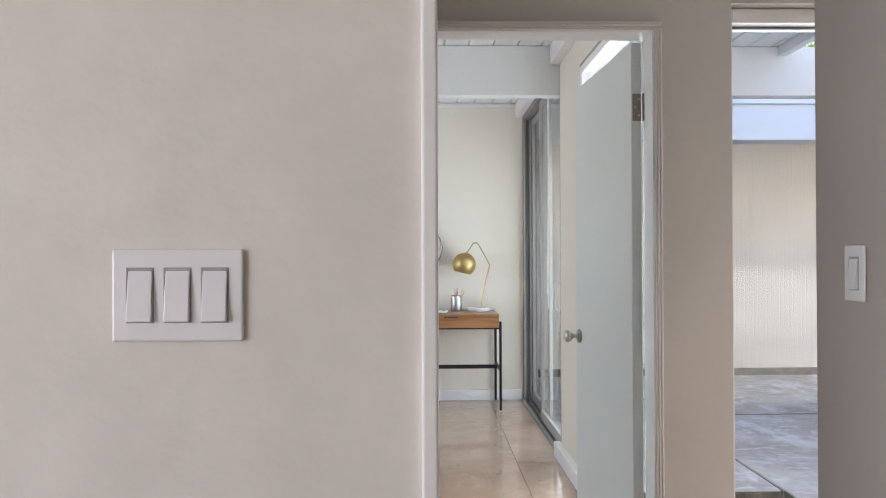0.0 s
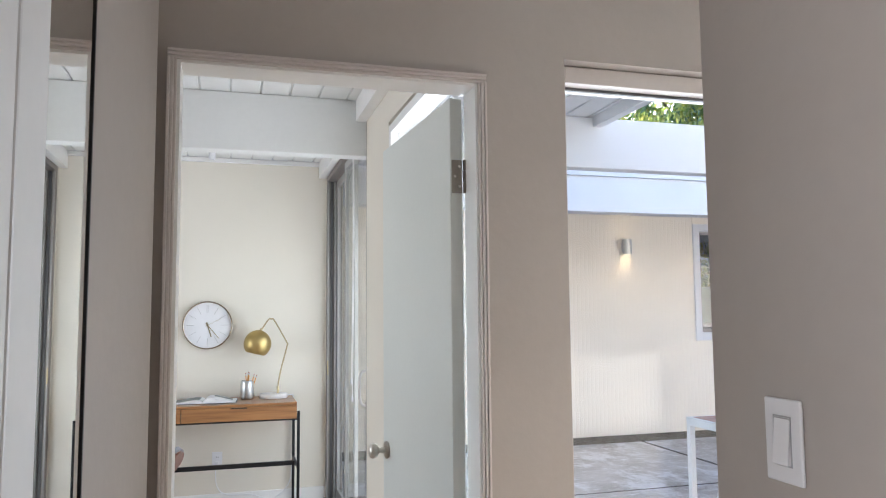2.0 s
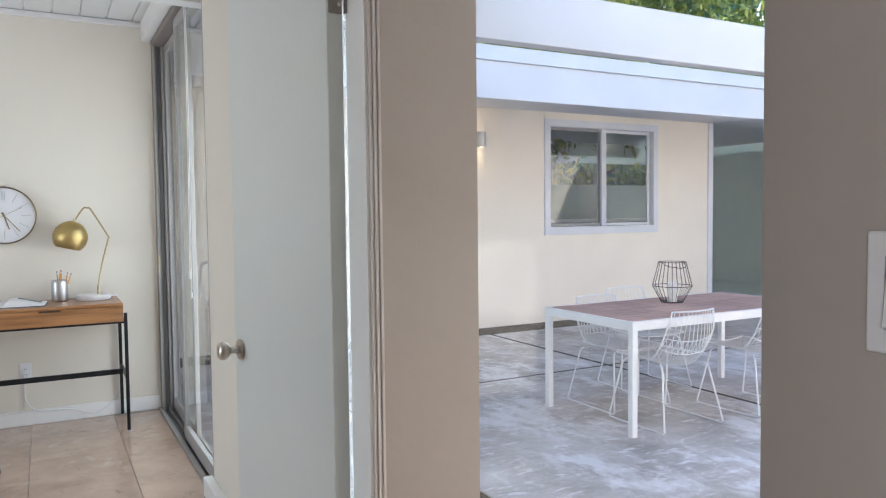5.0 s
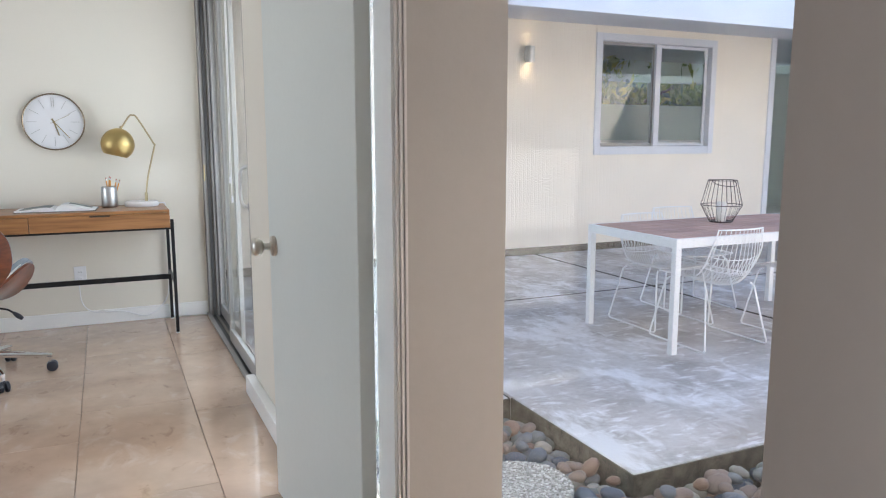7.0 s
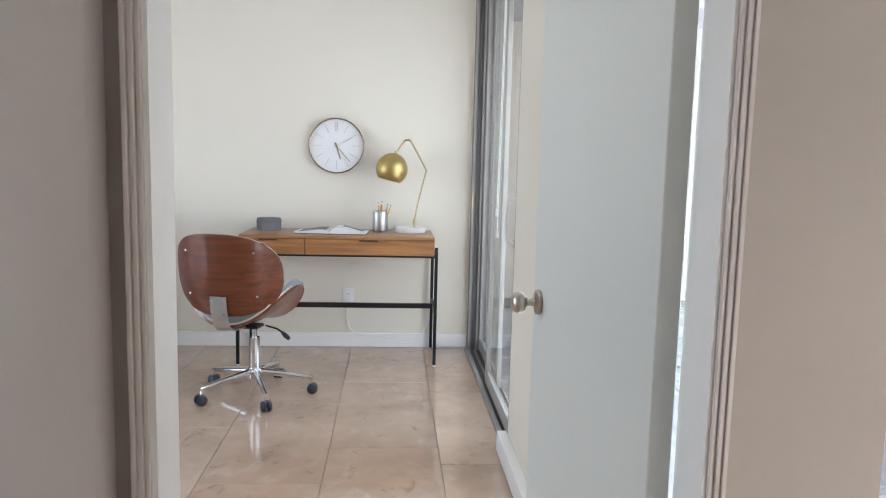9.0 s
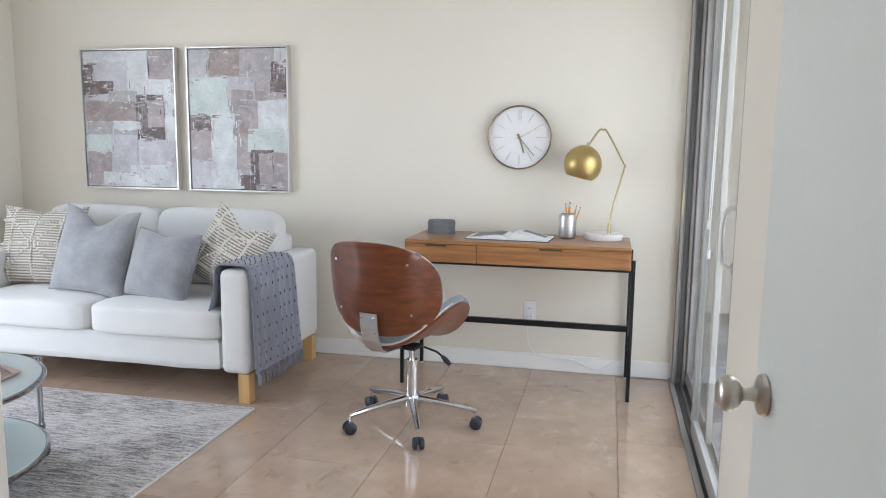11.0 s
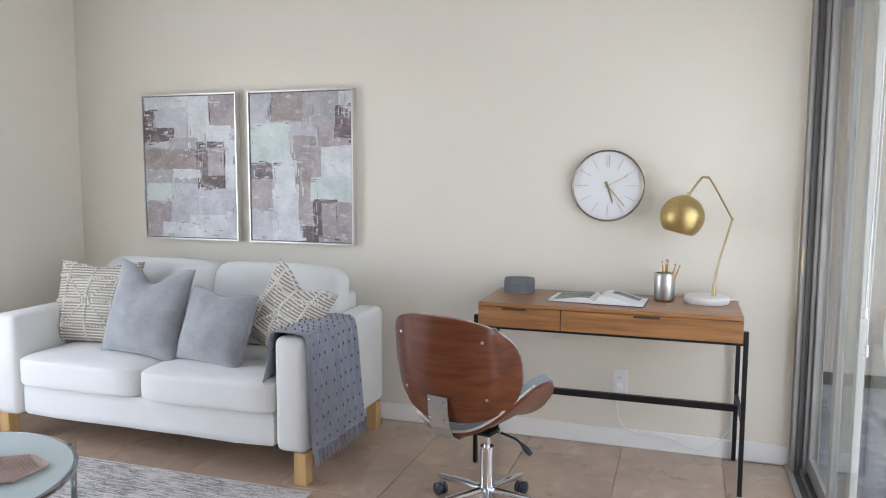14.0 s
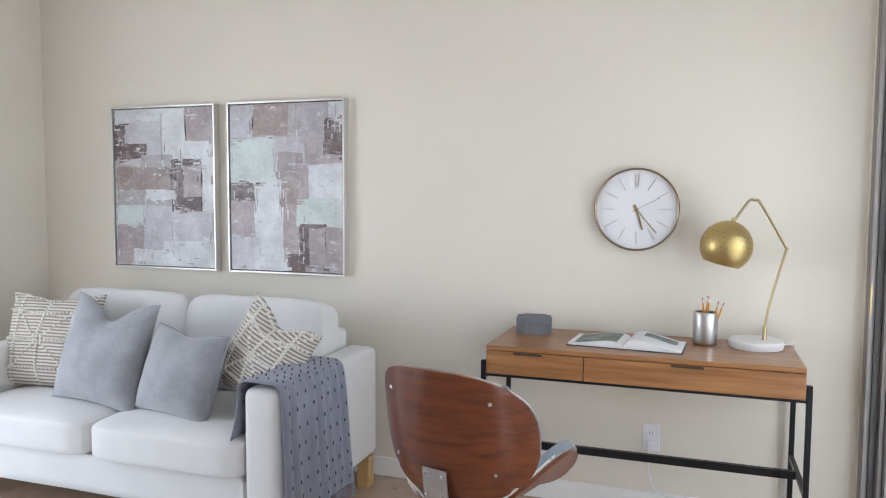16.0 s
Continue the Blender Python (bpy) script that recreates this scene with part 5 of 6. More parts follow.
def paint_mat(name, color, streak=(0.75, 0.74, 0.74), amount=0.55):
    """Oil paint dragged with a knife, with scraped streaks."""
    m = mat(name, color, 0.45, var=0.12, scale=9, fine=60, bump=0.5)
    nt = m.node_tree
    b = nt.nodes["Principled BSDF"]
    old = b.inputs["Base Color"].links[0].from_socket
    co = nt.nodes.new("ShaderNodeTexCoord")
    mp = nt.nodes.new("ShaderNodeMapping")
    mp.inputs["Scale"].default_value = (9, 1, 22)
    nz = nt.nodes.new("ShaderNodeTexNoise")
    nz.inputs["Scale"].default_value, nz.inputs["Detail"].default_value, nz.inputs["Roughness"].default_value = 1.6, 8, 0.75
    nt.links.new(co.outputs["Object"], mp.inputs[0])
    nt.links.new(mp.outputs[0], nz.inputs["Vector"])
    ramp = nt.nodes.new("ShaderNodeValToRGB")
    ramp.color_ramp.elements[0].position, ramp.color_ramp.elements[1].position = amount, amount + 0.10
    nt.links.new(nz.outputs[0], ramp.inputs[0])
    mx = nt.nodes.new("ShaderNodeMix")
    mx.data_type = "RGBA"
    nt.links.new(ramp.outputs[0], mx.inputs[0])
    nt.links.new(old, mx.inputs[6])
    mx.inputs[7].default_value = (*streak, 1)
    blot = nt.nodes.new("ShaderNodeTexNoise")
    blot.inputs["Scale"].default_value, blot.inputs["Detail"].default_value, blot.inputs["Roughness"].default_value = 13, 7, 0.7
    blot.inputs["Distortion"].default_value = 0.8
    nt.links.new(co.outputs["Object"], blot.inputs["Vector"])
    soft = nt.nodes.new("ShaderNodeValToRGB")
    soft.color_ramp.elements[0].position, soft.color_ramp.elements[1].position = 0.47, 0.66
    soft.color_ramp.elements[1].color = (0.4, 0.4, 0.4, 1)
    nt.links.new(blot.outputs[0], soft.inputs[0])
    over = nt.nodes.new("ShaderNodeMix")
    over.data_type = "RGBA"
    nt.links.new(soft.outputs[0], over.inputs[0])
    nt.links.new(mx.outputs[2], over.inputs[6])
    over.inputs[7].default_value = (*streak, 1)
    nt.links.new(over.outputs[2], b.inputs["Base Color"])
    return m


PAINTS = {
    "g": paint_mat("paint_grey", (0.42, 0.40, 0.42), (0.62, 0.61, 0.63), 0.54),
    "m": paint_mat("paint_mauve", (0.39, 0.335, 0.345), (0.58, 0.56, 0.58), 0.55),
    "b": paint_mat("paint_brown", (0.33, 0.265, 0.25), (0.55, 0.52, 0.52), 0.56),
    "d": paint_mat("paint_umber", (0.13, 0.095, 0.095), (0.48, 0.45, 0.46), 0.53),
    "w": paint_mat("paint_white", (0.69, 0.71, 0.73), (0.50, 0.49, 0.52), 0.55),
    "t": paint_mat("paint_mint", (0.58, 0.66, 0.64), (0.66, 0.67, 0.68), 0.54),
    "l": paint_mat("paint_lilac", (0.53, 0.52, 0.56), (0.68, 0.68, 0.71), 0.55),
}
M_SILVER = mat("silver_leaf_frame", (0.70, 0.69, 0.67), 0.35, 0.7, var=0.06, fine=120)


def ragged(bm, x0, x1, z0, z1, y, seed):
    """A patch of paint dragged out to broken ends, as one face."""
    rng = random.Random(seed)
    pts = []
    size = min(1.0, min(x1 - x0, z1 - z0) / 0.06)
    for (ax, az), (bx, bz) in (((x0, z0), (x1, z0)), ((x1, z0), (x1, z1)), ((x1, z1), (x0, z1)), ((x0, z1), (x0, z0))):
        flat = az == bz
        n = max(5, int((abs(bx - ax) + abs(bz - az)) / 0.011))
        off, tilt = 0.0, rng.uniform(-0.005, 0.005) * size
        for i in range(n):
            t = (i + (rng.uniform(-0.35, 0.35) if i else 0)) / n
            off = 0.72 * off + rng.uniform(-1, 1) * (0.0018 if flat else 0.0035) * size
            if not flat and rng.random() < 0.14:
                off += rng.uniform(-0.006, 0.006) * size
            d = off + tilt * (t - 0.5) * 2
            pts.append((ax + (bx - ax) * t + (0 if flat else d), az + (bz - az) * t + (d if flat else 0)))
    vs = [bm.verts.new((min(max(px, 0.004), 0.631), y, min(max(pz, 0.005), 0.826))) for px, pz in pts]
    bm.faces.new(vs)
    bmesh.ops.triangulate(bm, faces=bm.faces[:], ngon_method="EAR_CLIP")


def painting(label, x, z, ground, patches, seed):
    W, H = 0.636, 0.832
    t = thing("painting", label, "painting", pose(x, NORTH - 0.0005, z), "pair of paintings")
    for x0, x1, z0, z1 in ((-0.009, 0.0, -0.009, H + 0.009), (W, W + 0.009, -0.009, H + 0.009), (0.0, W, -0.009, 0.0), (0.0, W, H, H + 0.009)):
        part("frame_bar", boxes((x0, x1, -0.046, 0, z0, z1), bevel=0.0015), M_SILVER, t, "narrow silver frame bar")
    part("liner", boxes((0.0, W, -0.028, -0.002, 0.0, H)), M_BLACK, t, "black gap inside the frame")
    cv = part("canvas", boxes((0.004, W - 0.004, -0.036, -0.0285, 0.004, H - 0.004), bevel=0.001), PAINTS[ground], t, "knife-painted abstract canvas")
    for k, (col, u0, v0, u1, v1) in enumerate(patches):
        bm = bmesh.new()
        ragged(bm, (u0 - 1.6) / 100 * W, (u1 + 1.6) / 100 * W, (1 - (v1 + 0.8) / 100) * H, (1 - (v0 - 0.8) / 100) * H, -0.0364 - 0.00004 * k, seed + k)
        part("paint_patch", bm, PAINTS[col], cv)
    # short knife strokes dragged over the edges of the patches
    rng = random.Random(seed + 900)
    strokes = {c: bmesh.new() for c in "gmbdwtl"}
    for i in range(260):
        col, u0, v0, u1, v1 = rng.choice(patches)
        upright = rng.random() < 0.45
        u = rng.choice((u0, u1)) + rng.uniform(-3, 3) if upright else rng.uniform(u0, u1)
        v = rng.uniform(v0, v1) if upright else rng.choice((v0, v1)) + rng.uniform(-2.5, 2.5)
        a, b = rng.uniform(2.5, 10) * rng.random() + 1.2, rng.uniform(0.3, 1.3)
        du, dv = (b, a) if upright else (a, b)
        ragged(strokes[rng.choice((col, col, rng.choice("gmbwwll")))], min(max(u, 1), 97) / 100 * W, min(max(u + du, 2), 99) / 100 * W,
               (1 - min(max(v + dv, 2), 99) / 100) * H, (1 - min(max(v, 1), 97) / 100) * H, -0.0373 - 0.000003 * i, seed + 1000 + i)
    for c, bm in strokes.items():
        part("knife_stroke", bm, PAINTS[c], cv)["kind"] = "stuff"


painting("abstract grey, white and brown painting in a silver frame", -2.760, 0.975, "g", [
    ("w", 0, 0, 74, 9), ("l", 8, 9, 54, 35), ("w", 50, 3, 74, 33), ("m", 74, 0, 100, 24), ("d", 0, 11, 10, 22), ("d", 0, 23, 32, 31),
    ("g", 30, 30, 58, 40), ("w", 70, 22, 94, 32), ("b", 4, 38, 62, 51), ("d", 60, 33, 86, 64), ("m", 72, 37, 90, 55), ("w", 90, 33, 100, 64),
    ("w", 34, 52, 60, 57), ("g", 0, 58, 36, 72), ("t", 0, 62, 32, 74), ("l", 58, 66, 96, 84), ("m", 0, 75, 36, 97), ("l", 30, 62, 56, 90),
    ("w", 20, 90, 100, 100), ("w", 50, 84, 98, 96)], 10)
painting("abstract mauve, mint and brown painting in a silver frame", -2.031, 0.975, "m", [
    ("b", 18, 0, 62, 18), ("l", 0, 2, 20, 20), ("g", 55, 2, 92, 20), ("t", 0, 21, 42, 46), ("l", 42, 21, 66, 36), ("m", 44, 30, 64, 48), ("w", 90, 0, 100, 12),
    ("d", 86, 11, 100, 30), ("w", 72, 37, 100, 58), ("m", 0, 50, 24, 80), ("d", 2, 48, 24, 57), ("w", 24, 46, 50, 92), ("b", 48, 46, 60, 60), ("m", 50, 60, 64, 88),
    ("t", 62, 57, 100, 72), ("d", 64, 72, 84, 96), ("m", 72, 74, 100, 96), ("l", 0, 80, 24, 100), ("d", 52, 90, 66, 99), ("w", 24, 86, 50, 100)], 50)

fixture = thing("ceiling_fixture", "small white spotlight on the ceiling", "ceiling light", pose(-0.01, 3.06, CEIL))
bm = bmesh.new()
lathe(bm, [(0, -0.004), (0.02, -0.004), (0.022, -0.001)], 16)
part("mount", bm, M_PLASTIC, fixture)
bm = bmesh.new()
lathe(bm, [(0, -0.128), (0.017, -0.128), (0.02, -0.122), (0.02, -0.006), (0, -0.004)], 16)
part("head", bm, M_PLASTIC, fixture, smooth=True)
spot = thing("recessed_light", "round white recessed light in the ceiling", "ceiling light", pose(-0.08, 1.5, CEIL))
bm = bmesh.new()
lathe(bm, [(0.030, -0.002), (0.034, -0.010), (0.048, -0.008), (0.052, 0.0)], 28)
part("trim_ring", bm, M_PLASTIC, spot, smooth=True)
bm = bmesh.new()
lathe(bm, [(0.0, -0.014), (0.014, -0.012), (0.028, -0.003), (0.030, -0.0015)], 24)
part("lens", bm, M_ALU, spot, "grey light lens", smooth=True)

# ---------------------------------------------------------------- patio furniture
ptab = thing("patio_table", "white metal patio table with a reddish slatted top", "table", pose(3.478, 1.985, PATIO))
PL, PW, PH = 1.91, 0.94, 0.757
LEG = 0.044
for x in (0, PL - LEG):
    for y in (0, PW - LEG):
        bm = boxes((x, x + LEG, y, y + LEG, 0.0, PH), bevel=0.003)
        part("leg", bm, M_WHITEMETAL, ptab)
for r in ((LEG, PL - LEG, 0, 0.03, PH - 0.06, PH), (LEG, PL - LEG, PW - 0.03, PW, PH - 0.06, PH), (0, 0.03, LEG, PW - LEG, PH - 0.06, PH), (PL - 0.03, PL, LEG, PW - LEG, PH - 0.06, PH)):
    part("rail", boxes(r, bevel=0.002), M_WHITEMETAL, ptab)
n = 11
w = (PL - 0.065) / n
for i in range(n):
    for y0, y1 in ((0.033, PW / 2 - 0.004), (PW / 2 + 0.004, PW - 0.033)):
        bm = boxes((0.033 + i * w + 0.003, 0.033 + (i + 1) * w - 0.003, y0, y1, PH - 0.022, PH + 0.002), bevel=0.002)
        part("slat", bm, M_SLATWOOD, ptab)


def wire_chair(m):
    t = thing("wire_chair", "white bent wire patio chair with a sled base", "chair", m, "chairs round the patio table")
    for s in (-1, 1):
        bm = bmesh.new()
        tube(bm, [(s * 0.20, -0.17, 0.42), (s * 0.215, -0.19, 0.40), (s * 0.275, -0.27, 0.02), (s * 0.275, -0.255, 0.007), (s * 0.275, 0.25, 0.007), (s * 0.275, 0.265, 0.02),
                  (s * 0.215, 0.19, 0.41), (s * 0.19, 0.17, 0.435)], 0.0065, 8)
        part("sled_leg", bm, M_WHITEMETAL, t, smooth=True)

    def surf(u, v):
        """v from 0 at the seat's front to 1 at the top of the back."""
        w = 0.235 - 0.02 * abs(v - 0.4) + (0.0 if v < 0.8 else -0.15 * (v - 0.8))
        if v < 0.5:
            k = v / 0.5
            y, z = 0.24 - 0.42 * k, 0.455 - 0.035 * math.sin(k * math.pi / 2)
            z += 0.05 * abs(u) ** 2.5 * (0.3 + k)
        else:
            k = (v - 0.5) / 0.5
            y, z = -0.18 - 0.115 * math.sin(k * math.pi / 2) ** 0.8, 0.42 + 0.385 * k ** 1.15
            z += 0.05 * abs(u) ** 2.5 * 1.3 * (1 - k)
            y += 0.07 * abs(u) ** 2 * (1 - 0.4 * k)
        return Vector((u * w, y, z))
    bm = bmesh.new()
    edge = [surf(-1, k / 20) for k in range(20)] + [surf(-1 + 2 * k / 12, 1) for k in range(12)] + [surf(1, 1 - k / 20) for k in range(20)] + [surf(1 - 2 * k / 12, 0) for k in range(12)]
    tube(bm, edge, 0.0055, 6, True)
    part("rim", bm, M_WHITEMETAL, t, smooth=True)
    bm = bmesh.new()
    for k in range(1, 22):
        u = -1 + 2 * k / 22
        tube(bm, [surf(u, v / 14) for v in range(0, 10)], 0.0022, 4)
    part("seat_wires", bm, M_WHITEMETAL, t)["kind"] = "stuff"
    bm = bmesh.new()
    for k in range(12):
        u0, u1 = -1 + 2 * k / 12, -1 + 2 * (k + 1) / 12
        um = (u0 + u1) / 2
        tube(bm, [surf(u0, 0.64), surf(um, 0.76), surf(um * 0.98, 1.0)], 0.0026, 4)
        tube(bm, [surf(um, 0.76), surf(u1, 0.64)], 0.0026, 4)
    for v in (0.64, 0.76):
        tube(bm, [surf(-1 + 2 * k / 12, v) for k in range(13)], 0.0036, 5)
    part("back_wires", bm, M_WHITEMETAL, t, smooth=True)["kind"] = "stuff"
    return t


wc = wire_chair(pose(3.97, 2.19, PATIO))
copy_thing(wc, pose(4.02, 2.72, PATIO, 0, 0, 180))
copy_thing(wc, pose(4.82, 2.16, PATIO, 0, 0, 3))
copy_thing(wc, pose(4.60, 3.05, PATIO, 0, 0, 176))

lantern = thing("wire_lantern", "dark wire lantern with a white candle on the table", "lantern", pose(4.46, 2.60, PATIO + PH + 0.003))


def lr(k):
    return [(0.085, 0.006), (0.150, 0.130), (0.104, 0.315)][k]


for k in range(3):
    r, z = lr(k)
    bm = bmesh.new()
    tube(bm, [(r * math.cos(2 * math.pi * i / 32), r * math.sin(2 * math.pi * i / 32), z) for i in range(32)], 0.003, 6, True)
    part("ring", bm, M_WIRE, lantern, smooth=True)
bm = bmesh.new()
for i in range(24):
    a = 2 * math.pi * i / 24
    tube(bm, [(lr(k)[0] * math.cos(a), lr(k)[0] * math.sin(a), lr(k)[1]) for k in range(3)], 0.0015, 5)
part("wires", bm, M_WIRE, lantern)["kind"] = "stuff"
bm = bmesh.new()
tube(bm, smooth_path([(0.108, 0, 0.312), (0.09, -0.05, 0.285), (0.0, -0.10, 0.272), (-0.09, -0.05, 0.285), (-0.108, 0, 0.312)], 5), 0.0028, 6)
part("bail_handle", bm, M_WIRE, lantern, smooth=True)
bm = bmesh.new()
lathe(bm, [(0, 0), (0.084, 0), (0.084, 0.004), (0, 0.004)], 24)
part("base_plate", bm, M_WIRE, lantern)
bm = bmesh.new()
lathe(bm, [(0, 0.0045), (0.036, 0.0045), (0.037, 0.006), (0.037, 0.148), (0.034, 0.152), (0, 0.146)], 24)
part("candle", bm, M_WAX, lantern, "white pillar candle", smooth=True)

sconce = thing("wall_sconce", "satin steel cylinder wall light on the cream wall", "wall light", pose(4.725, FAR, 2.15))
bm = bmesh.new()
lathe(bm, [(0.045, -0.09), (0.055, -0.09), (0.055, 0.09), (0.045, 0.09), (0.045, -0.09)], 28, pose(0, -0.085, 0))
part("shade", bm, M_STEEL, sconce, smooth=True)
part("bracket", boxes((-0.03, 0.03, -0.032, -0.0005, -0.05, 0.05), bevel=0.003), M_STEEL, sconce)
M_BULB = bpy.data.materials.new("warm_bulb")
M_BULB.use_nodes = True
e = M_BULB.node_tree.nodes["Principled BSDF"]
e.inputs["Emission Color"].default_value, e.inputs["Emission Strength"].default_value = (1.0, 0.72, 0.38, 1), 9
bm = bmesh.new()
lathe(bm, [(0, -0.06), (0.03, -0.055), (0.036, -0.03), (0.03, 0.0), (0, 0.005)], 16, pose(0, -0.085, 0))
part("bulb", bm, M_BULB, sconce, "lit warm bulb", smooth=True)

# window and glass door of the far wall, and the dim room behind them
bm = boxes((5.70, 5.79, FAR - 0.02, FAR + 0.1, 1.0, 2.46), (7.535, 7.62, FAR - 0.02, FAR + 0.1, 1.0, 2.46), (5.79, 7.535, FAR - 0.02, FAR + 0.1, 2.37, 2.46), (5.79, 7.535, FAR - 0.02, FAR + 0.1, 1.0, 1.10), bevel=0.004)
window_4 = structure("window_4", bm, M_EXTW, "white framed two light sliding window", "window")
part("board", boxes((5.70, 7.62, FAR - 0.012, FAR - 0.0005, 2.462, 2.58)), M_EXT, window_4, "cream painted board over the window")
for x0, x1, y, mt in ((5.795, 6.66, FAR + 0.03, M_ALU), (6.62, 7.53, FAR + 0.055, M_EXTW)):
    f = part("sash", boxes((x0, x0 + 0.035, y, y + 0.02, 1.105, 2.365), (x1 - 0.045, x1, y, y + 0.02, 1.105, 2.365), (x0 + 0.035, x1 - 0.045, y, y + 0.02, 1.105, 1.14), (x0 + 0.035, x1 - 0.045, y, y + 0.02, 2.33, 2.365)), mt, window_4)
    part("pane", boxes((x0 + 0.035, x1 - 0.045, y + 0.008, y + 0.013, 1.14, 2.37)), M_GLASSF, f)
part("meeting_stile", boxes((6.625, 6.705, FAR - 0.005, FAR + 0.028, 1.105, 2.365)), M_EXTW, window_4)
bm = boxes((8.60, 8.69, FAR - 0.02, FAR + 0.1, -0.1, 2.65), (8.69, 11.9, FAR - 0.02, FAR + 0.1, 2.58, 2.65), (8.69, 11.9, FAR - 0.02, FAR + 0.1, -0.1, -0.04), (11.9, 12.0, FAR - 0.02, FAR + 0.1, -0.1, 2.65), bevel=0.003)
door_2 = structure("door_2", bm, M_EXTW, "white framed sliding patio door", "door")
part("stile", boxes((8.695, 8.75, FAR + 0.03, FAR + 0.06, -0.04, 2.58)), M_ALU, door_2)
part("pane", boxes((8.75, 11.9, FAR + 0.042, FAR + 0.048, -0.04, 2.58)), M_GLASSF, door_2)
M_ROOM = mat("far_room_paint", (0.55, 0.62, 0.58), 0.8, var=0.05)
structure("far_room", boxes((0.95, 7.6, 9.0, 9.1, -0.1, CEIL), (7.6, 12, 9.0, 9.1, -0.1, 1.78), (7.6, 12, 9.0, 9.1, 2.18, CEIL), (9.15, 9.25, 9.0, 9.1, 1.78, 2.18), (3.9, 4.0, FAR + 0.15, 9.0, -0.1, CEIL), (12, 12.1, FAR, 9.0, -0.1, CEIL), (4.0, 12, FAR + 0.15, 9.0, -0.2, -0.1)), M_ROOM, "dim grey room behind the glass", "wall")
counter = thing("kitchen_counter", "dim kitchen counter with a pale top inside the far room", "counter", pose(7.6, 8.0, -0.1))
part("cabinet", boxes((-1.6, 1.6, -0.3, 0.3, 0.0, 1.22), bevel=0.004), M_SLATE, counter)
part("worktop", boxes((-1.63, 1.63, -0.33, 0.33, 1.2205, 1.27), bevel=0.004), M_MARBLE, counter)
for o in bpy.data.objects:
    if o.name.startswith("pane"):
        o.visible_shadow = False

structure("trellis_bar", boxes((2.262, 9.5, 1.47, 1.515, CEIL + 0.045, CEIL + 0.095), bevel=0.003), M_EXTW, "slim white bar across the open roof", "beam")
structure("slab_edge", boxes((2.158, 2.1645, 0.734, 1.76, -0.36, PATIO - 0.006), (2.158, 11, 0.732, 0.7395, -0.36, PATIO - 0.006), (0.96, 2.155, 1.758, 1.7695, -0.36, PATIO - 0.012)), M_CONCE, "rough dark concrete slab edge", "kerb")

step = thing("stepping_stone", "round exposed aggregate stepping stone among pebbles", "stepping stone", pose(1.71, 0.90, -0.255))
bm = bmesh.new()
lathe(bm, [(0, 0), (0.215, 0), (0.22, 0.006), (0.22, 0.042), (0.212, 0.050), (0, 0.052)], 48)
part("slab", bm, M_AGG, step, smooth=True)
bm = bmesh.new()
rng = random.Random(4)
for i in range(900):
    a, r = rng.uniform(0, 6.283), 0.212 * math.sqrt(rng.random())
    s = rng.uniform(0.0035, 0.0075)
    lathe(bm, [(s, -0.002), (s * 0.8, s * 0.45), (0, s * 0.6)], 5, Matrix.Translation((r * math.cos(a), r * math.sin(a), 0.051)))
part("aggregate", bm, tinted("aggregate_chip", [(0.62, 0.60, 0.57), (0.42, 0.40, 0.38), (0.70, 0.69, 0.67), (0.30, 0.28, 0.26)]), step, "small exposed pebbles")["kind"] = "stuff"

# garden walls that close the patio
structure("garden_wall", boxes((12.0, 12.1, -1.2, FAR + 0.1, -0.4, 2.4), (3.0, 12.0, -1.2, -1.1, -0.4, 2.6)), M_EXT, "cream rendered garden wall", "wall")


# ---------------------------------------------------------------- trees


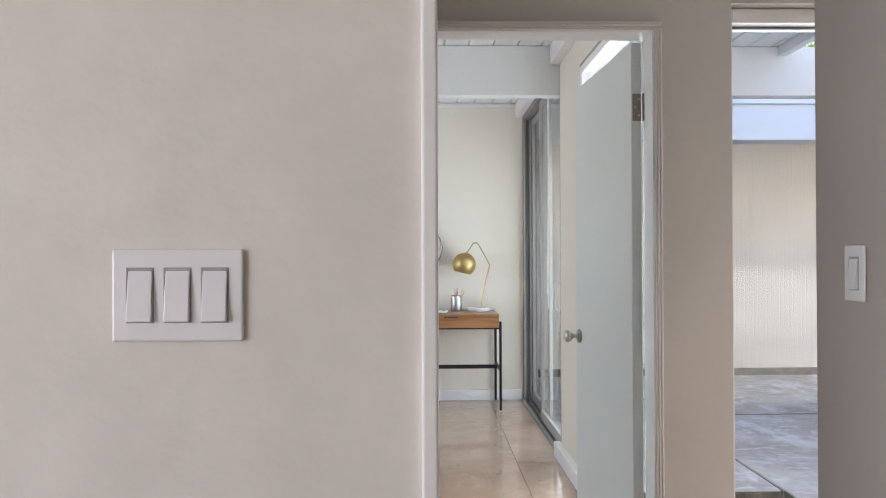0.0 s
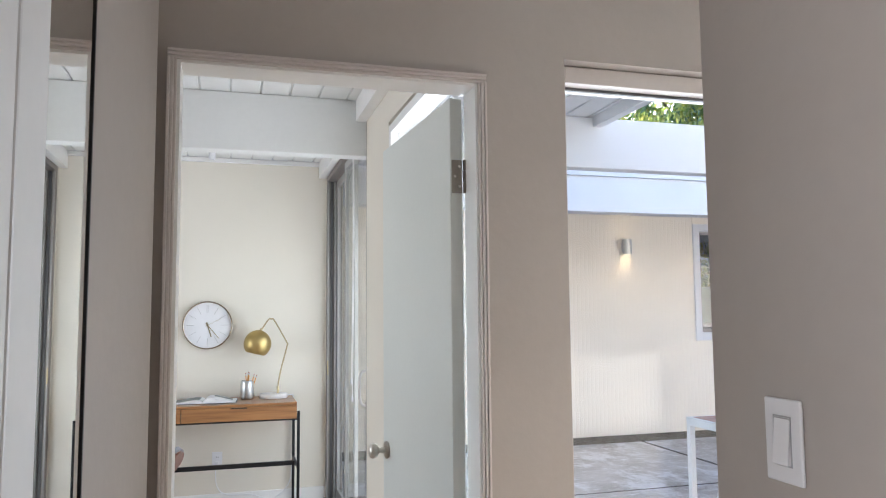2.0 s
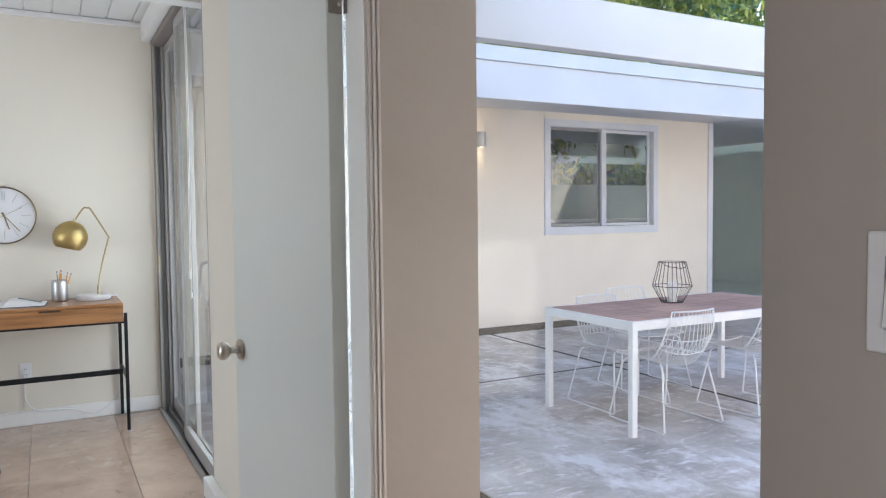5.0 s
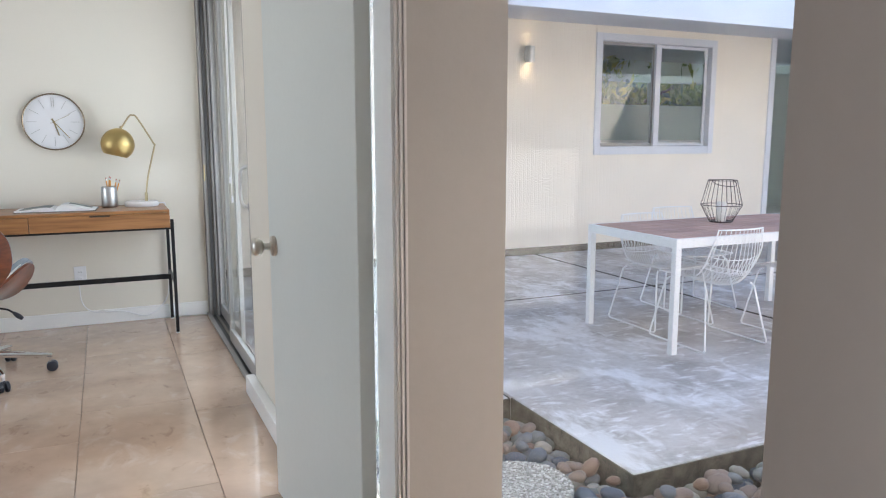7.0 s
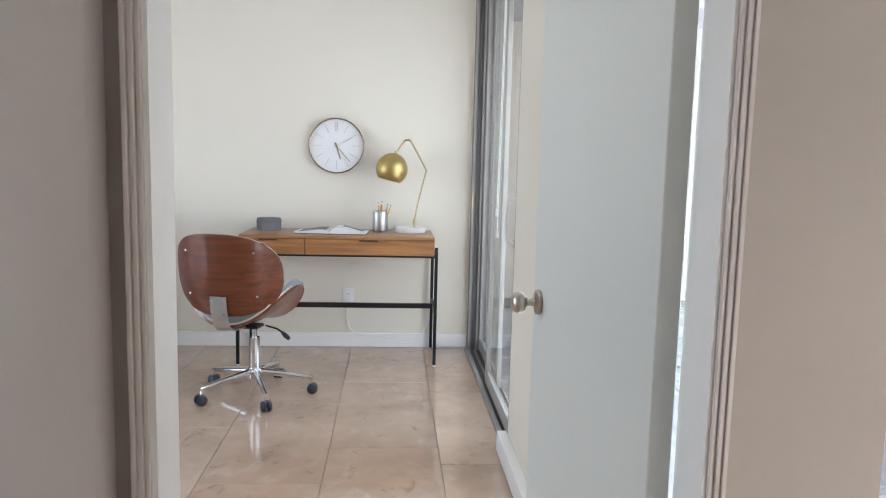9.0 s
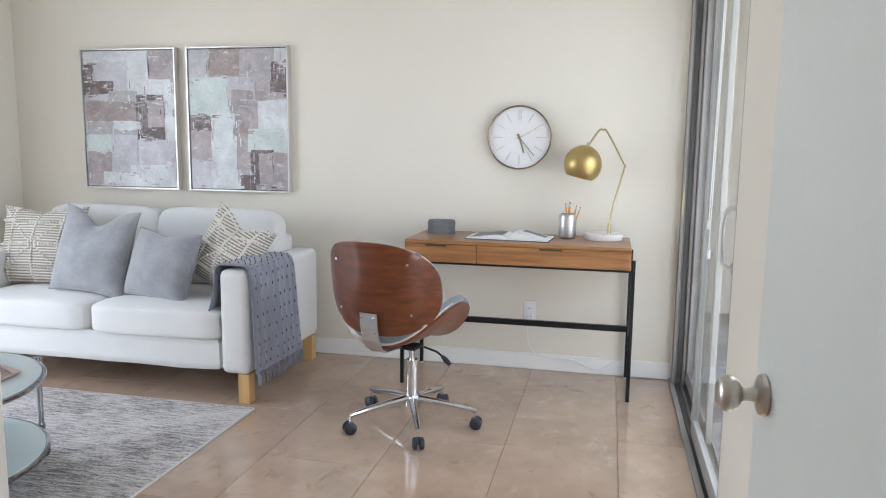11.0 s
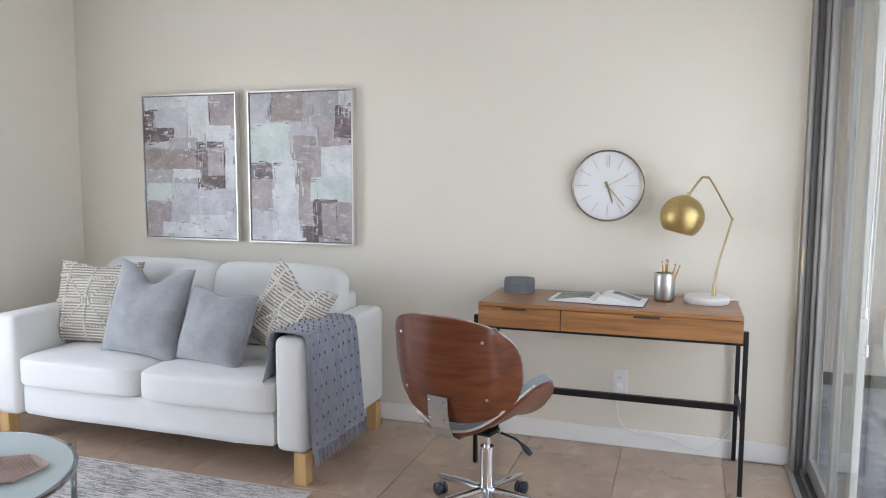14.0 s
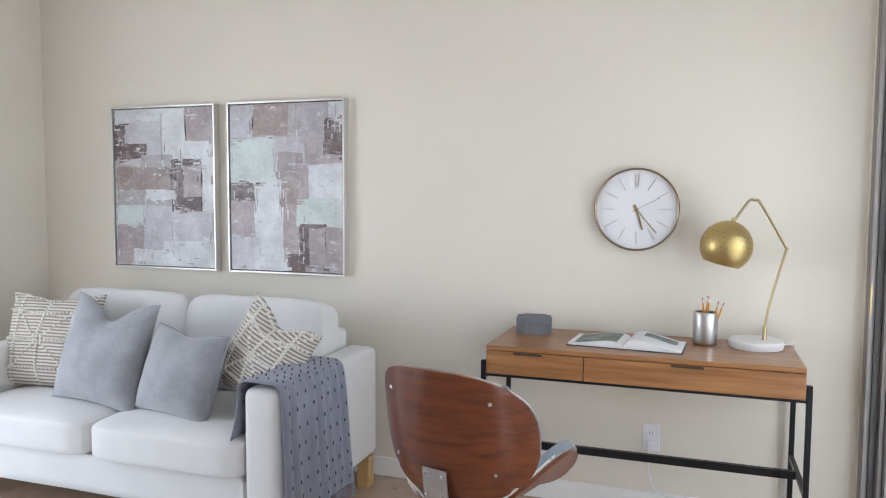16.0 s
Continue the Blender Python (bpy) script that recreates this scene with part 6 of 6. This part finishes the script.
def tree(x, y, h, spread, base, seed, leaves=15000):
    rng = random.Random(seed)
    t = thing("tree", "leafy green tree with sunlit leaves behind the roof", "tree", pose(x, y, -0.36), "trees behind the house")
    bm = bmesh.new()
    top = Vector((rng.uniform(-0.4, 0.4), rng.uniform(-0.4, 0.4), h * 0.8))
    tube(bm, smooth_path([(0, 0, 0), (0.1, 0.05, h * 0.3), top * 0.6, top], 4), [0.20 - 0.014 * i for i in range(13)], 8)
    part("trunk", bm, M_BARK, t, smooth=True)
    ends = []
    for k in range(9):
        a = 2 * math.pi * k / 9 + rng.uniform(-0.3, 0.3)
        z0 = h * rng.uniform(0.35, 0.7)
        e = Vector((math.cos(a) * spread * rng.uniform(0.5, 0.95), math.sin(a) * spread * rng.uniform(0.5, 0.95), z0 + h * rng.uniform(0.08, 0.3)))
        bm = bmesh.new()
        tube(bm, smooth_path([top * (z0 / top.z), e * 0.5 + Vector((0, 0, z0 * 0.45)), e], 4), [0.07 - 0.006 * i for i in range(9)], 6)
        part("limb", bm, M_BARK, t)
        ends.append(e)
    cl = []
    for k in range(70):
        e = rng.choice(ends + [top])
        cl.append((e + Vector((rng.gauss(0, spread * 0.27), rng.gauss(0, spread * 0.27), rng.gauss(0, h * 0.11))), rng.uniform(0.3, 0.65) * spread * 0.42))
    V, F = [], []
    for i in range(leaves):
        c, r = rng.choice(cl)
        p = c + Vector((rng.gauss(0, 1), rng.gauss(0, 1), rng.gauss(0, 0.8))) * r * 0.6
        if p.z < base:
            p.z = base + rng.random() * 0.5
        s = rng.uniform(0.06, 0.14)
        q = Euler((rng.uniform(0, 6), rng.uniform(0, 6), rng.uniform(0, 6))).to_matrix()
        n = len(V)
        V += [p + q @ Vector(w) * s for w in ((-1, 0, 0), (0, -0.45, 0.12), (1, 0, 0), (0, 0.45, 0.12))]
        F.append((n, n + 1, n + 2, n + 3))
    me = bpy.data.meshes.new("crown")
    me.from_pydata(V, [], F)
    me.materials.append(M_LEAF)
    o = new("crown", me)
    o.parent = t


tree(11.0, 12.5, 8.2, 2.6, 2.4, 1)
tree(14.5, 14.0, 7.6, 2.8, 2.2, 2)
tree(8.0, 15.0, 7.5, 2.4, 2.2, 3)
tree(18.5, 14.0, 6.6, 2.6, 2.0, 4)
tree(9.3, 11.0, 3.4, 1.9, 0.5, 5)
tree(12.6, 11.3, 3.6, 2.0, 0.5, 6)

# ---------------------------------------------------------------- pieces of the floor
TW, TL = 0.465, 0.93
bm = bmesh.new()
box(bm, 0.0011, TW - 0.0011, 0.0011, TL - 0.0011, -0.008, 0.0, 0.0012, 1)
tile_mesh = mesh_of("tile", bm, M_TILE)
for i in range(-9, 1):
    x0 = 0.533 + (i - 1) * TW if i < 1 else 0.533
    off = {0: 1.926, 1: 1.75}.get(i, 1.926 - 0.17 * ((i * 3) % 5))
    j = -9
    while j < 8:
        y0 = off + j * TL
        j += 1
        if y0 > NORTH or y0 + TL < -2.9 or x0 + TW < WEST:
            continue
        if x0 < -0.8 and y0 + TL < YB:
            continue
        if y0 + TL > NORTH or x0 < WEST or (y0 < YB < y0 + TL and x0 < -0.1):
            bmx = bmesh.new()
            a, b = max(y0, YB if x0 < -0.1 and y0 + TL > 0.3 else -9), min(y0 + TL, NORTH)
            box(bmx, max(0.0011, WEST - x0), TW - 0.0011, a - y0 + 0.0011, b - y0 - 0.0011, -0.008, 0.0, 0.0012, 1)
            me = mesh_of("tile", bmx, M_TILE)
        else:
            me = tile_mesh
        ob = new("tile", me)
        ob.parent = floor_ob
        ob.location = (x0, y0, 0)
# the narrow row beside the glazing
for y0 in (-0.11 - 0.93 * 2, -0.11 - 0.93, -0.11, 0.82, 1.75, 2.68):
    bmx = bmesh.new()
    w = EAST - 0.533 if y0 > 0 else 0.465
    box(bmx, 0.0011, w - 0.0011, 0.0011, min(TL, NORTH - y0) - 0.0011, -0.008, 0.0, 0.0012, 1)
    ob = new("tile", mesh_of("tile", bmx, M_TILE))
    ob.parent = floor_ob
    ob.location = (0.533, y0, 0)

# ---------------------------------------------------------------- river stones
bed = tagged(new("pebble_bed"), "bed of smooth river stones beside the patio slab", "pebbles", kind="structure")
variants = []
for k in range(7):
    bm = bmesh.new()
    bmesh.ops.create_icosphere(bm, subdivisions=2, radius=1.0)
    for v in bm.verts:
        n = noise.noise(v.co * 0.9 + Vector((k * 7.3, 0, 0)))
        v.co *= 1 + 0.22 * n
    variants.append(mesh_of("stone", bm, M_STONE, True))
rng = random.Random(9)
spots = []
for x0, x1, y0, y1 in ((0.99, 2.13, 0.15, 1.73), (2.13, 4.2, 0.15, 0.70)):
    y = y0
    row = 0
    while y < y1:
        x = x0 + (0.045 if row % 2 else 0)
        while x < x1:
            spots.append((x + rng.uniform(-0.02, 0.02), y + rng.uniform(-0.02, 0.02), 0))
            if rng.random() < 0.55:
                spots.append((x + rng.uniform(-0.04, 0.04), y + rng.uniform(-0.04, 0.04), 1))
            x += 0.074
        y += 0.066
        row += 1
spots = [s for s in spots if (s[0] - 1.71) ** 2 + (s[1] - 0.90) ** 2 > 0.255 ** 2 and s[0] < x1 and s[1] < (1.73 if s[0] < 2.125 else 0.70)]
spots.sort(key=lambda s: (s[0] - 2.1) ** 2 + (s[1] - 0.7) ** 2)
VV, FF = [], []
for i, (x, y, layer) in enumerate(spots):
    r = rng.uniform(0.030, 0.049)
    m = Matrix.LocRotScale((x, y, -0.290 + layer * rng.uniform(0.030, 0.055)), Euler((rng.uniform(-0.4, 0.4), rng.uniform(-0.4, 0.4), rng.uniform(0, 6.28))),
                           (r * rng.uniform(1.0, 1.35), r * rng.uniform(0.85, 1.05), r * rng.uniform(0.6, 0.85)))
    me = variants[i % 7]
    if i < 300:
        ob = new("stone", me)
        ob.parent = bed
        ob.matrix_local = m
    else:
        n = len(VV)
        VV += [m @ v.co for v in me.vertices]
        FF += [tuple(n + q for q in p.vertices) for p in me.polygons]
me = bpy.data.meshes.new("stone_rest")
me.from_pydata(VV, [], FF)
me.materials.append(M_STONE)
for p in me.polygons:
    p.use_smooth = True
rest = tagged(new("stone_rest", me), kind="stuff")
rest.parent = bed
